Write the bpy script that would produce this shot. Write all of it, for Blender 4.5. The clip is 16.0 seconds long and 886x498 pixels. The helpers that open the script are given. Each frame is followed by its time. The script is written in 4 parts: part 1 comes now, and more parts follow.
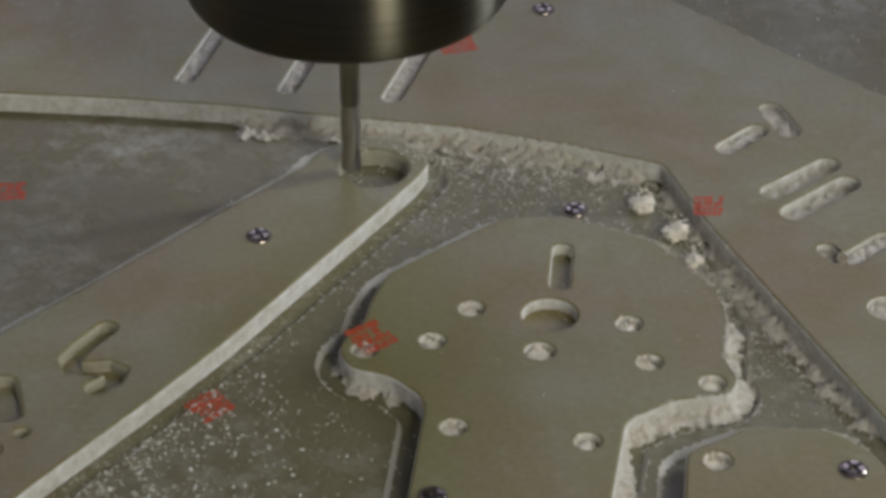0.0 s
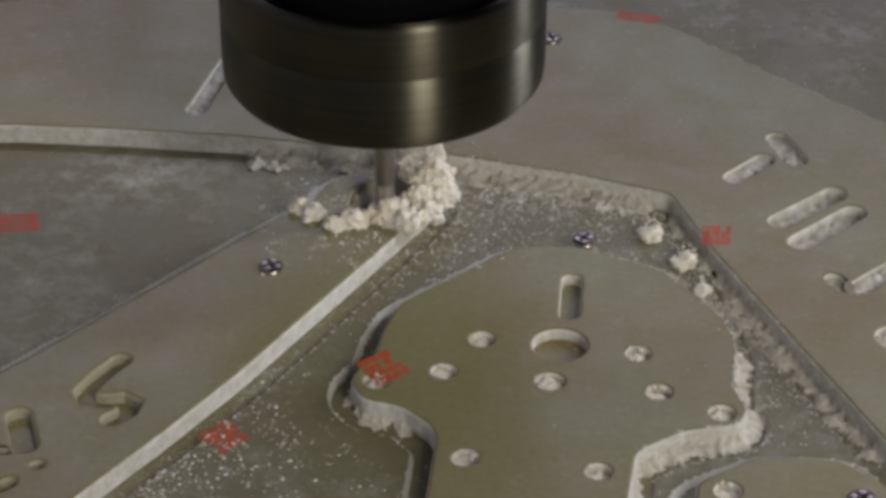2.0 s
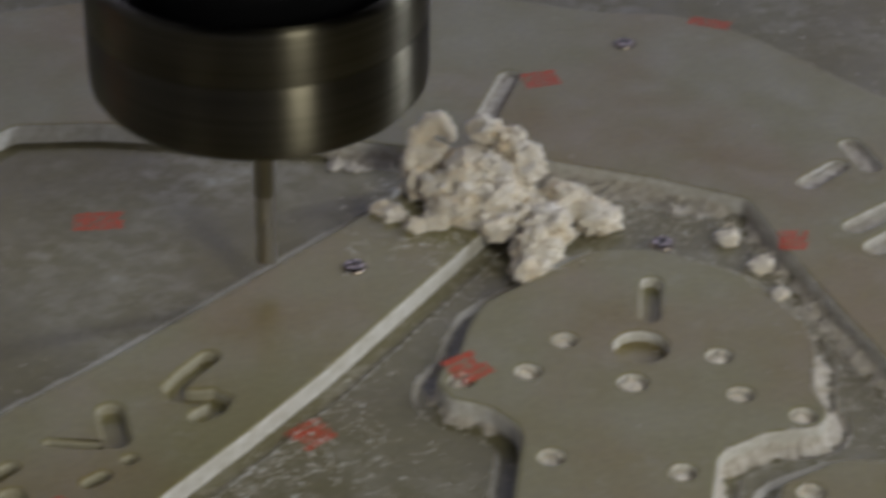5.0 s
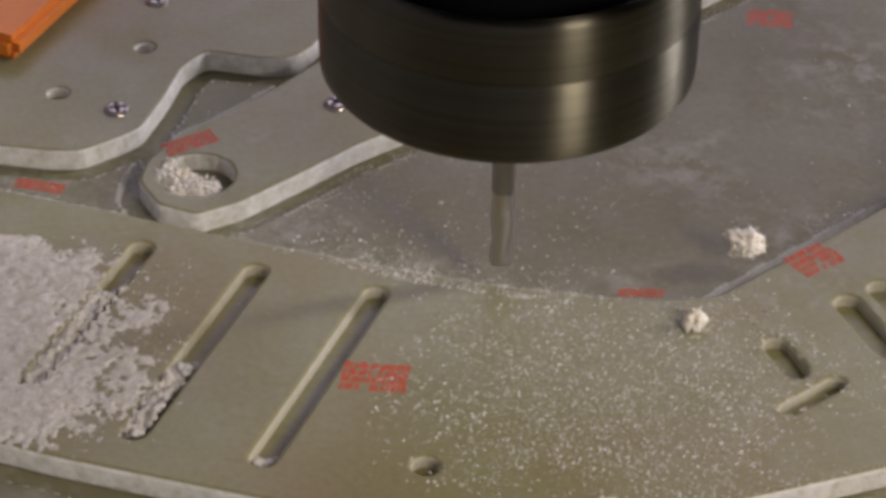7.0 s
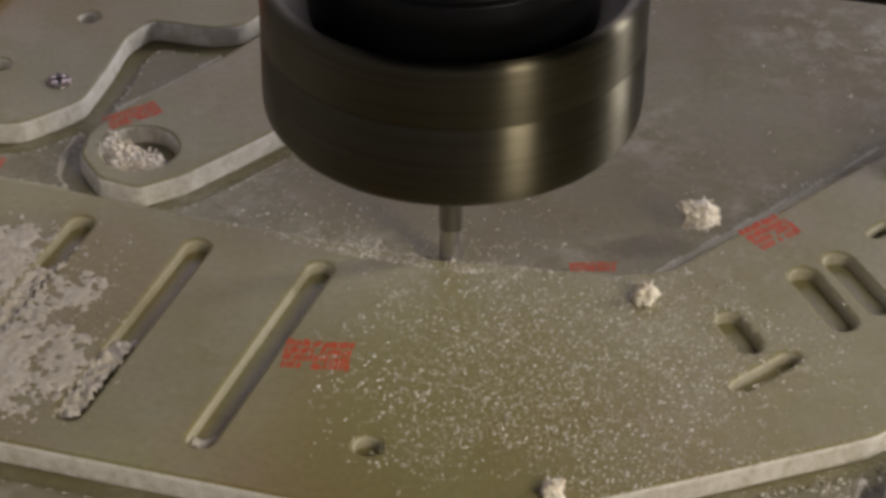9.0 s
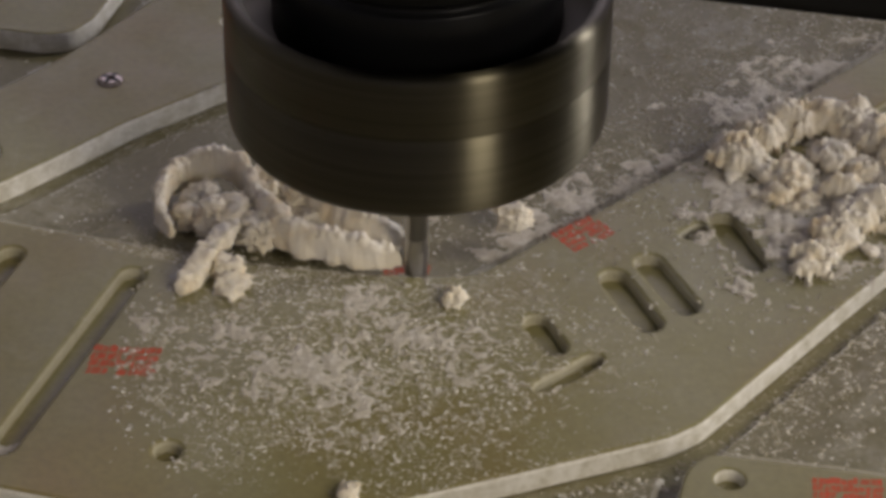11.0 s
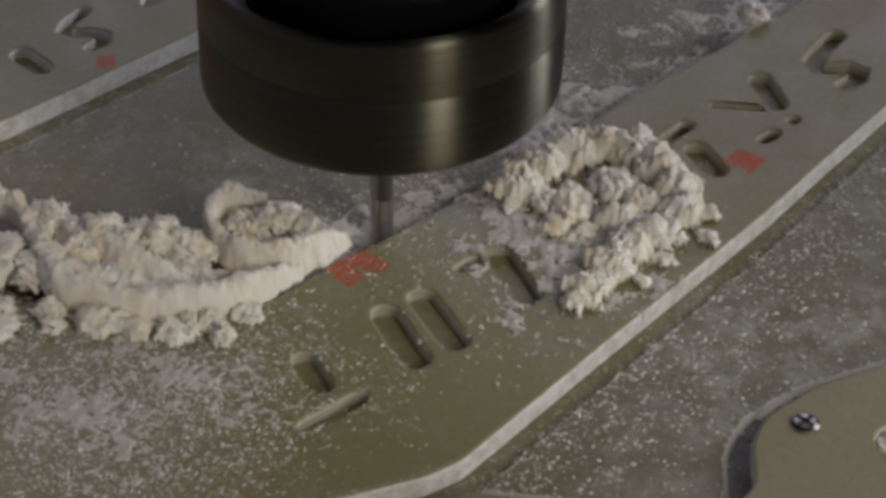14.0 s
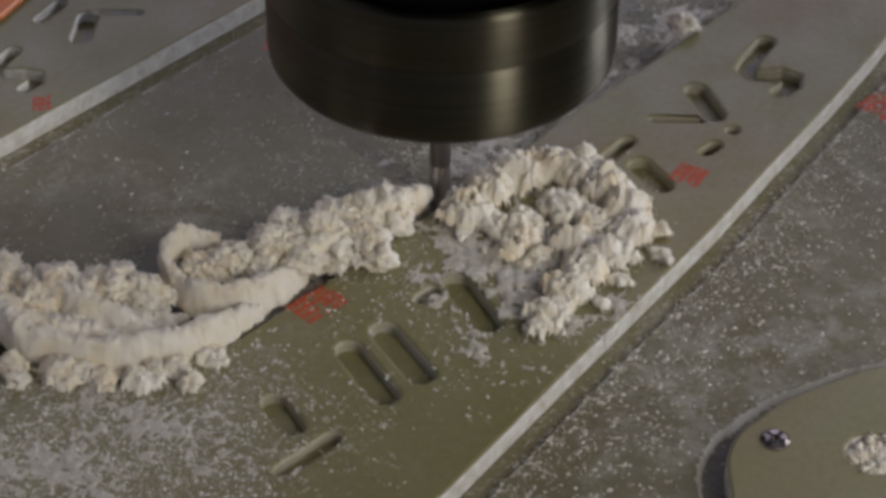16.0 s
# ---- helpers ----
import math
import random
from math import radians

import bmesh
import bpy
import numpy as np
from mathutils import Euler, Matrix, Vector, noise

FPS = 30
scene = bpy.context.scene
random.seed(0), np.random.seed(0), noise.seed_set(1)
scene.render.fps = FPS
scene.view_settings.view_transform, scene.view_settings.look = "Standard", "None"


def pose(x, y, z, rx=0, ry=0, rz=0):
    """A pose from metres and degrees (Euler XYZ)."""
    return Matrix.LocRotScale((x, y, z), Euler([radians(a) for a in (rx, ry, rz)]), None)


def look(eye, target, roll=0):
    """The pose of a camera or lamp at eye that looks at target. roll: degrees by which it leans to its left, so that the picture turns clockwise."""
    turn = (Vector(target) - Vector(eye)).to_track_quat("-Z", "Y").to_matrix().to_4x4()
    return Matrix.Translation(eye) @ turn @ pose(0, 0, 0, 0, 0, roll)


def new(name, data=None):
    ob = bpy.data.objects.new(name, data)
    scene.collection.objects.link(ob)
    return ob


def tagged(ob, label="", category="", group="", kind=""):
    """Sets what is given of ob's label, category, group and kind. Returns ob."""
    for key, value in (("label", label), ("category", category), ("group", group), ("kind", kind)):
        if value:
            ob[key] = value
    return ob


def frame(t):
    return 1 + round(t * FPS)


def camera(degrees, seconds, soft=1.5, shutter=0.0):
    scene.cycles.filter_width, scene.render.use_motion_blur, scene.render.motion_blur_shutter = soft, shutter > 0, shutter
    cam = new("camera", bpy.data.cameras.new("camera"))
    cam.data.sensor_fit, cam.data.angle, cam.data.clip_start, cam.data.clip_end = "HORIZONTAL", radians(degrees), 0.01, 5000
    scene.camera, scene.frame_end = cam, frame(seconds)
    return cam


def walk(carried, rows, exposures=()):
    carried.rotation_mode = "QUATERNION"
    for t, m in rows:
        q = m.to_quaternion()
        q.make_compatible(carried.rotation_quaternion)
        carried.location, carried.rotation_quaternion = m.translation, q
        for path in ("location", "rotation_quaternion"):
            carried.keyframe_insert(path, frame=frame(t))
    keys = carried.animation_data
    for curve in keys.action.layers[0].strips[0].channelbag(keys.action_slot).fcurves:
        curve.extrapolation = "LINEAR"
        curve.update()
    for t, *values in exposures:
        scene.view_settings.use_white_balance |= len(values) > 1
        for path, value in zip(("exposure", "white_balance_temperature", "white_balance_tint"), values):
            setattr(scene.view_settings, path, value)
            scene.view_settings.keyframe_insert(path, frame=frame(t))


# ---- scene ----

MM = 0.001
DEPTH = 2.6          # height of the raised parts over the cleared floor, mm

# ---- camera and its way ----
cam = camera(19.96, 16.0, soft=3.7, shutter=0.5)
# seconds, eye (m), yaw to the left, pitch, roll (degrees)
CAM_ROWS = [
    (0.0, 0.14707, -0.22251, 0.19477, -3.966, -33.444, 0.310),
    (0.5, 0.14588, -0.22260, 0.19797, -3.901, -33.377, 0.302),
    (1.0, 0.14522, -0.22224, 0.19740, -4.036, -33.180, 0.257),
    (1.5, 0.14406, -0.22369, 0.19893, -4.090, -33.214, 0.334),
    (2.0, 0.14559, -0.22357, 0.19827, -3.952, -33.118, 0.143),
    (2.5, 0.14564, -0.22393, 0.19953, -4.177, -33.051, 0.331),
    (3.0, 0.14582, -0.22551, 0.20249, -4.213, -33.072, 0.626),
    (3.2, 0.14328, -0.22470, 0.20388, -4.586, -33.265, 1.001),
    (4.6, 0.14328, -0.22470, 0.20388, -4.586, -33.265, 1.001),
    (5.3, 0.12308, -0.23542, 0.19900, -1.693, -33.033, -0.227),
    (5.5, 0.10900, -0.24322, 0.20051, -0.740, -33.255, -0.505),
    (5.7, 0.08405, -0.24231, 0.19120, -2.533, -33.069, 0.279),
    (5.9, 0.06780, -0.24904, 0.19687, -2.267, -34.240, 0.321),
    (6.1, 0.05385, -0.25668, 0.19192, -1.391, -33.991, 0.267),
    (6.3, 0.03663, -0.26111, 0.19695, -1.267, -35.174, 0.647),
    (6.5, 0.02336, -0.26780, 0.19829, 0.071, -35.665, 0.234),
    (6.7, 0.01273, -0.26832, 0.19424, 0.735, -35.495, 0.144),
    (7.0, 0.00157, -0.26827, 0.19254, 0.101, -35.607, 0.898),
    (7.5, 0.00314, -0.26462, 0.19039, -0.066, -35.909, 0.715),
    (8.0, 0.00783, -0.26200, 0.18712, 0.229, -36.154, 0.486),
    (8.2, 0.00737, -0.26148, 0.18886, -0.087, -36.365, 0.710),
    (8.9, 0.00737, -0.26148, 0.18886, -0.087, -36.365, 0.710),
    (10.3, 0.02107, -0.26344, 0.18934, -0.694, -36.095, 0.979),
    (10.5, 0.02180, -0.26363, 0.18911, -0.941, -36.241, 0.976),
    (11.0, 0.02626, -0.26262, 0.19092, -1.195, -36.413, 0.879),
    (11.5, 0.03132, -0.26277, 0.18949, -1.687, -36.653, 0.901),
    (12.0, 0.03289, -0.26355, 0.19186, -2.034, -36.786, 1.117),
    (12.5, 0.03617, -0.26327, 0.19283, -2.034, -36.758, 1.018),
    (13.0, 0.04031, -0.26244, 0.19553, -2.385, -36.761, 1.219),
    (13.5, 0.04432, -0.26214, 0.19666, -2.729, -36.693, 1.241),
    (14.0, 0.04777, -0.25975, 0.19687, -2.870, -36.759, 1.040),
    (14.5, 0.04894, -0.25868, 0.19889, -2.984, -36.855, 1.036),
    (15.0, 0.04810, -0.25849, 0.20216, -3.853, -37.053, 1.011),
    (15.5, 0.03986, -0.25846, 0.20283, -5.775, -37.055, 1.053),
    (16.0, 0.03428, -0.25407, 0.20411, -7.140, -37.531, 0.768),
]


def cam_pose(x, y, z, yaw, pitch, roll):
    a, b = radians(yaw), radians(pitch)
    d = Vector((-math.sin(a) * math.cos(b), math.cos(a) * math.cos(b), math.sin(b)))
    return look(Vector((x, y, z)), Vector((x, y, z)) + d, roll)


# the clip's own exposure and white balance drift: seconds, stops, kelvin, tint
TONE = [(0.0, 0.0, 6000, 8), (0.8, 0.14, 5900, 10), (1.5, 0.16, 5950, 11), (3.2, 0.0, 6100, 12), (5.3, -0.2, 5950, 9), (6.1, -0.08, 6050, 9), (7.0, 0.58, 6350, 18), (8.2, 0.54, 6800, 13), (10.3, 0.16, 6850, 14),
        (11.0, 0.16, 6800, 13), (13.0, -0.17, 6000, 12), (16.0, -0.14, 5950, 13)]
walk(cam, [(r[0], cam_pose(*r[1:])) for r in CAM_ROWS], TONE)

# ---- world and light: unseen lamp and window to the right, added fill from the north ----
world = bpy.data.worlds.new("workshop_world")
scene.world = world
world.use_nodes = True
world.node_tree.nodes["Background"].inputs["Color"].default_value = (0.55, 0.58, 0.75, 1)
world.node_tree.nodes["Background"].inputs["Strength"].default_value = 0.05
scene.view_settings.exposure = 0.0


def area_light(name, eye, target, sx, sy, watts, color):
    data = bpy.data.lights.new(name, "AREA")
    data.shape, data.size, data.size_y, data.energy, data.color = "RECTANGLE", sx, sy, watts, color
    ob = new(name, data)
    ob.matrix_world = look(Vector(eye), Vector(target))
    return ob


# lamp and east window stand out of view, set from the nut's highlights
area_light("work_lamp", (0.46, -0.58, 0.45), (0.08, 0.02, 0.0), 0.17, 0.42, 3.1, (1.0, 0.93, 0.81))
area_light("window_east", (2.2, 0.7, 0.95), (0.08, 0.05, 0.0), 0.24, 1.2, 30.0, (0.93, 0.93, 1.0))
# added fill with no known source: violet sheen on the far laminate
area_light("north_sheen_fill", (0.3, 2.4, 1.45), (0.08, 0.05, 0.0), 2.6, 1.1, 13.0, (0.76, 0.72, 1.0))


# ---- materials ----
def material(name, base, rough=0.5, metal=0.0):
    m = bpy.data.materials.new(name)
    m.use_nodes = True
    b = m.node_tree.nodes["Principled BSDF"]
    b.inputs["Base Color"].default_value = (*base, 1)
    b.inputs["Roughness"].default_value = rough
    b.inputs["Metallic"].default_value = metal
    return m, m.node_tree, b


def noise_node(nt, scale, detail=4.0, rough=0.6):
    tc = nt.nodes.get("Texture Coordinate") or nt.nodes.new("ShaderNodeTexCoord")
    n = nt.nodes.new("ShaderNodeTexNoise")
    n.inputs["Scale"].default_value, n.inputs["Detail"].default_value, n.inputs["Roughness"].default_value = scale, detail, rough
    nt.links.new(tc.outputs["Object"], n.inputs["Vector"])
    return n.outputs["Fac"]


def ramp(nt, fac, stops):
    r = nt.nodes.new("ShaderNodeValToRGB")
    e = r.color_ramp.elements
    while len(e) < len(stops):
        e.new(0.5)
    for el, (p, c) in zip(e, stops):
        el.position, el.color = p, (*c, 1)
    nt.links.new(fac, r.inputs["Fac"])
    return r.outputs["Color"]


def mix(nt, fac, a, b, mode="MIX"):
    n = nt.nodes.new("ShaderNodeMix")
    n.data_type, n.blend_type = "RGBA", mode
    for sock, v in ((n.inputs["Factor"], fac), (n.inputs["A"], a), (n.inputs["B"], b)):
        if hasattr(v, "is_linked"):
            nt.links.new(v, sock)
        elif isinstance(v, float):
            sock.default_value = v
        else:
            sock.default_value = (*v, 1)
    return n.outputs["Result"]


def bump(nt, bsdf, fac, strength, dist):
    n = nt.nodes.new("ShaderNodeBump")
    n.inputs["Strength"].default_value, n.inputs["Distance"].default_value = strength, dist
    nt.links.new(fac, n.inputs["Height"])
    nt.links.new(n.outputs["Normal"], bsdf.inputs["Normal"])


def laminate(name, dark, mid, light, dust, rough):
    m, nt, b = material(name, mid, rough)
    big = ramp(nt, noise_node(nt, 22.0, 3.0), [(0.32, dark), (0.55, mid), (0.75, light)])
    fine = ramp(nt, noise_node(nt, 900.0, 3.0, 0.7), [(0.35, (0.86, 0.86, 0.84)), (0.7, (1.05, 1.05, 1.03))])
    col = mix(nt, 1.0, big, fine, "MULTIPLY")
    powder = ramp(nt, noise_node(nt, 260.0, 8.0, 0.75), [(0.60 - dust * 0.25, (0, 0, 0)), (0.80 - dust * 0.15, (1, 1, 1))])
    patches = ramp(nt, noise_node(nt, 30.0, 4.0, 0.6), [(0.45, (0, 0, 0)), (0.70, (dust, dust, dust))])
    mask = mix(nt, 1.0, powder, patches, "MULTIPLY")
    col = mix(nt, mask, col, (0.62, 0.60, 0.52))
    nt.links.new(col, b.inputs["Base Color"])
    r = ramp(nt, noise_node(nt, 120.0, 5.0), [(0.3, (rough - 0.07,) * 3), (0.7, (rough + 0.12,) * 3)])
    nt.links.new(r, b.inputs["Roughness"])
    bump(nt, b, noise_node(nt, 700.0, 4.0), 0.12, 0.0002)
    return m


MAT_TOP = laminate("fibreglass_laminate", (0.235, 0.178, 0.066), (0.245, 0.222, 0.098), (0.27, 0.252, 0.128), 0.32, 0.38)
MAT_FLOOR = laminate("cleared_laminate", (0.156, 0.130, 0.056), (0.184, 0.164, 0.082), (0.212, 0.194, 0.112), 0.60, 0.48)

MAT_SLOT = laminate("slot_side", (0.36, 0.33, 0.21), (0.42, 0.39, 0.28), (0.48, 0.46, 0.37), 0.45, 0.65)
MAT_LIP = laminate("groove_lip", (0.42, 0.39, 0.31), (0.52, 0.49, 0.41), (0.60, 0.58, 0.51), 0.5, 0.6)
MAT_WALL, nt, b = material("cut_edge", (0.62, 0.60, 0.50), 0.75)
nt.links.new(ramp(nt, noise_node(nt, 500.0, 6.0, 0.7), [(0.3, (0.48, 0.45, 0.34)), (0.62, (0.74, 0.72, 0.64))]), b.inputs["Base Color"])
bump(nt, b, noise_node(nt, 1500.0, 5.0), 0.5, 0.0003)

MAT_CHIP, nt, b = material("glass_dust", (0.80, 0.77, 0.66), 0.9)
nt.links.new(ramp(nt, noise_node(nt, 180.0, 5.0), [(0.25, (0.84, 0.68, 0.42)), (0.45, (0.88, 0.80, 0.63)), (0.7, (0.90, 0.85, 0.74))]), b.inputs["Base Color"])
bump(nt, b, noise_node(nt, 2600.0, 6.0, 0.8), 0.3, 0.0003)
b.inputs["Subsurface Weight"].default_value = 0.5
b.inputs["Subsurface Radius"].default_value = (0.0016, 0.0016, 0.0016)

MAT_FELT, nt, b = material("matted_dust", (0.62, 0.58, 0.49), 0.95)
nt.links.new(ramp(nt, noise_node(nt, 700.0, 6.0, 0.75), [(0.3, (0.46, 0.41, 0.29)), (0.5, (0.60, 0.55, 0.44)), (0.7, (0.76, 0.72, 0.63))]), b.inputs["Base Color"])
bump(nt, b, noise_node(nt, 3200.0, 5.0, 0.8), 0.6, 0.0004)

MAT_FLECK, nt, b = material("dust_fleck", (0.74, 0.71, 0.63), 0.9)
geo = nt.nodes.new("ShaderNodeNewGeometry")
nt.links.new(ramp(nt, geo.outputs["Random Per Island"], [(0.0, (0.32, 0.29, 0.20)), (0.5, (0.52, 0.48, 0.39)), (1.0, (0.76, 0.73, 0.65))]), b.inputs["Base Color"])

MAT_RED, nt, b = material("red_print", (0.42, 0.07, 0.03), 0.6)
nt.links.new(ramp(nt, noise_node(nt, 900.0, 4.0, 0.7), [(0.35, (0.36, 0.10, 0.035)), (0.6, (0.55, 0.075, 0.022))]), b.inputs["Base Color"])

MAT_NUT, nt, b = material("blackened_steel", (0.16, 0.155, 0.14), 0.37, 1.0)
tan = nt.nodes.new("ShaderNodeTangent")
tan.direction_type, tan.axis = "RADIAL", "Z"
nt.links.new(tan.outputs["Tangent"], b.inputs["Tangent"])
b.inputs["Anisotropic"].default_value = 1.0
b.inputs["Anisotropic Rotation"].default_value = 0.25
tc = nt.nodes.new("ShaderNodeTexCoord")
mp = nt.nodes.new("ShaderNodeMapping")
mp.inputs["Scale"].default_value = (1.0, 1.0, 160.0)
nz = nt.nodes.new("ShaderNodeTexNoise")
nz.inputs["Scale"].default_value = 9.0
nt.links.new(tc.outputs["Object"], mp.inputs["Vector"])
nt.links.new(mp.outputs["Vector"], nz.inputs["Vector"])
nt.links.new(ramp(nt, nz.outputs["Fac"], [(0.3, (0.088, 0.080, 0.054)), (0.7, (0.112, 0.102, 0.072))]), b.inputs["Base Color"])

MAT_BLACK, nt, b = material("black_anodised", (0.007, 0.007, 0.007), 0.36)
bump(nt, b, noise_node(nt, 600.0, 3.0), 0.1, 0.0002)
b.inputs["Specular IOR Level"].default_value = 0.18
MAT_CARBIDE, nt, b = material("carbide", (0.50, 0.48, 0.45), 0.36, 1.0)
bump(nt, b, noise_node(nt, 900.0, 2.0), 0.1, 0.0001)
MAT_SCREW, nt, b = material("zinc_steel", (0.36, 0.31, 0.25), 0.26, 1.0)
# near-black: the shade of the screws' cross slots as a colour
MAT_RECESS, nt, b = material("recess_shade", (0.05, 0.045, 0.04), 0.5, 0.6)
MAT_ORANGE, nt, b = material("orange_paint", (0.75, 0.20, 0.015), 0.45)
nt.links.new(ramp(nt, noise_node(nt, 60.0, 4.0), [(0.3, (0.66, 0.16, 0.012)), (0.7, (0.80, 0.24, 0.02))]), b.inputs["Base Color"])
# paint of the unseen room, kept pale so its bounce lifts the shade
MAT_ROOM, nt, b = material("bounce_paint", (0.36, 0.36, 0.42), 0.8)
nt.links.new(ramp(nt, noise_node(nt, 1.5, 4.0), [(0.3, (0.62, 0.61, 0.64)), (0.7, (0.72, 0.71, 0.74))]), b.inputs["Base Color"])
MAT_BED, nt, b = material("machine_bed", (0.10, 0.10, 0.10), 0.5)
nt.links.new(ramp(nt, noise_node(nt, 12.0, 4.0), [(0.3, (0.07, 0.07, 0.07)), (0.7, (0.13, 0.13, 0.13))]), b.inputs["Base Color"])


# ---- mesh helpers ----
def part(name, bm, mat, parent=None, label="", smooth=False):
    me = bpy.data.meshes.new(name)
    bm.to_mesh(me)
    bm.free()
    for m in (mat if isinstance(mat, (list, tuple)) else (mat,)):
        me.materials.append(m)
    if smooth:
        for p in me.polygons:
            p.use_smooth = True
    ob = new(name, me)
    if parent is not None:
        ob.parent = parent
    if label:
        ob["label"] = label
    return ob


def box(bm, lo, hi):
    m = Matrix.Translation([(a + b) / 2 for a, b in zip(lo, hi)]) @ Matrix.Diagonal((*[b - a for a, b in zip(lo, hi)], 1))
    return bmesh.ops.create_cube(bm, size=1.0, matrix=m)


def lathe(bm, profile, n=64):
    """A turned body from (radius, height) pairs, in mm."""
    rings = []
    for r, z in profile:
        if r < 1e-6:
            rings.append([bm.verts.new((0, 0, z * MM))])
        else:
            rings.append([bm.verts.new((r * MM * math.cos(2 * math.pi * k / n), r * MM * math.sin(2 * math.pi * k / n), z * MM)) for k in range(n)])
    for a, b in zip(rings, rings[1:]):
        for k in range(n):
            j = (k + 1) % n
            vs = [a[k % len(a)], a[j % len(a)], b[j % len(b)], b[k % len(b)]]
            vs = [v for i, v in enumerate(vs) if v not in vs[:i]]
            if len(vs) > 2:
                bm.faces.new(vs)
    bmesh.ops.recalc_face_normals(bm, faces=bm.faces)


def disc(x, y, r, n=28):
    return [(x + r * math.cos(2 * math.pi * k / n), y + r * math.sin(2 * math.pi * k / n)) for k in range(n)]


def slot(points, w):
    """The outline of a slot of width w along a line of points, with round ends."""
    pts = [Vector(p) for p in points]
    left, right = [], []
    for i, p in enumerate(pts):
        d0 = (p - pts[i - 1]).normalized() if i else None
        d1 = (pts[i + 1] - p).normalized() if i + 1 < len(pts) else None
        d = ((d0 or d1) + (d1 or d0)).normalized()
        n = Vector((-d.y, d.x))
        k = w / 2 / max(0.5, abs(n.dot(Vector((-(d1 or d0).y, (d1 or d0).x)))))
        if d0 is None or d1 is None:
            a0 = math.atan2(n.y, n.x)
            turn = [a0 + math.pi * (j / 8) for j in range(9)] if d0 is None else [a0 - math.pi * (j / 8) for j in range(9)]
            cap = [(p.x + w / 2 * math.cos(a), p.y + w / 2 * math.sin(a)) for a in turn]
            if d0 is None:
                start = cap
            else:
                end = cap
        else:
            left.append(tuple(p + n * k))
            right.append(tuple(p - n * k))
    return start + right + end[::-1] + left[::-1]


def round_line(points, r=1.2, closed=True):
    """Corners of a closed outline rounded by one cut each."""
    out, n = [], len(points)
    for i in range(n):
        a, p, c = Vector(points[i - 1]), Vector(points[i]), Vector(points[(i + 1) % n])
        u, v = a - p, c - p
        k = min(r, u.length * 0.4, v.length * 0.4)
        u, v = p + u.normalized() * k, p + v.normalized() * k
        for s in (0.0, 0.33, 0.67, 1.0):
            q = u * (1 - s) ** 2 + p * 2 * s * (1 - s) + v * s * s
            out.append((q.x, q.y))
    return out


SLAB_HOLES = []


def slab(name, outline, holes, mats, top=0.0, depth=DEPTH + 0.9, bevel=0.48, inner=False):
    """A flat part cut from sheet: an outline with holes through it, top at z = top, with slightly broken edges."""
    SLAB_HOLES.extend(holes)
    cu = bpy.data.curves.new(name, "CURVE")
    cu.dimensions, cu.fill_mode = "2D", "BOTH"
    cu.extrude, cu.bevel_depth, cu.bevel_resolution, cu.offset = (depth / 2 - bevel) * MM, bevel * MM, 1, -bevel * MM
    for loop in (outline, *holes):
        sp = cu.splines.new("POLY")
        sp.points.add(len(loop) - 1)
        for p, (x, y) in zip(sp.points, loop):
            p.co = (x * MM, y * MM, 0, 1)
        sp.use_cyclic_u = True
    tmp = bpy.data.objects.new(name, cu)
    me = bpy.data.meshes.new_from_object(tmp)
    bpy.data.objects.remove(tmp)
    me.transform(Matrix.Translation((0, 0, (top - depth / 2) * MM)))
    bm = bmesh.new()
    bm.from_mesh(me)
    bmesh.ops.remove_doubles(bm, verts=bm.verts, dist=2e-6)
    bm.to_mesh(me)
    bm.free()
    me.materials.clear()
    for m in mats:
        me.materials.append(m)
    ends = [(Vector(a), Vector(b)) for a, b in zip(outline, outline[1:] + outline[:1])]
    for p in me.polygons:
        p.use_smooth = False
        p.material_index = 0 if p.normal.z > 0.9 else 1
        if inner and abs(p.normal.z) < 0.9:
            c = Vector((p.center.x / MM, p.center.y / MM))
            far = min((a + (b - a) * max(0.0, min(1.0, (c - a).dot(b - a) / max(1e-9, (b - a).length_squared))) - c).length for a, b in ends)
            p.material_index = 2 if far > 1.0 else 1
    return new(name, me)


def red_mark(x, y, z, parent, w=7.0, h=5.5, turn=0.0, rows=4, seed=0):
    """A worn printed mark: rows of short unreadable bars."""
    rng = random.Random(seed)
    bm = bmesh.new()
    c, s = math.cos(radians(turn)), math.sin(radians(turn))
    n = max(4, int(w / 0.62))
    for j in range(rows):
        for i in range(n):
            if rng.random() < 0.05:
                continue
            u0 = -w / 2 + w * i / n + rng.uniform(-0.08, 0.08)
            v0 = -h / 2 + h * j / rows + rng.uniform(-0.1, 0.1) + 0.25 * u0 * 0.2
            du, dv = w / n * rng.uniform(0.7, 1.02), h / rows * rng.uniform(0.7, 0.98)
            q = [(u0, v0), (u0 + du, v0), (u0 + du + 0.12, v0 + dv), (u0 + 0.12, v0 + dv)]
            vs = [bm.verts.new(((x + c * a - s * b) * MM, (y + s * a + c * b) * MM, (z + 0.015) * MM)) for a, b in q]
            bm.faces.new(vs)
    return part("red_print", bm, MAT_RED, parent, "worn red printed mark")


# ---- machine bed, and an unseen room that bounces fill light ----
def wall(name, lo, hi):
    bm = bmesh.new()
    box(bm, lo, hi)
    return tagged(part(name, bm, MAT_ROOM), "plain grey unseen room wall, pale to bounce fill light", "wall", kind="structure")


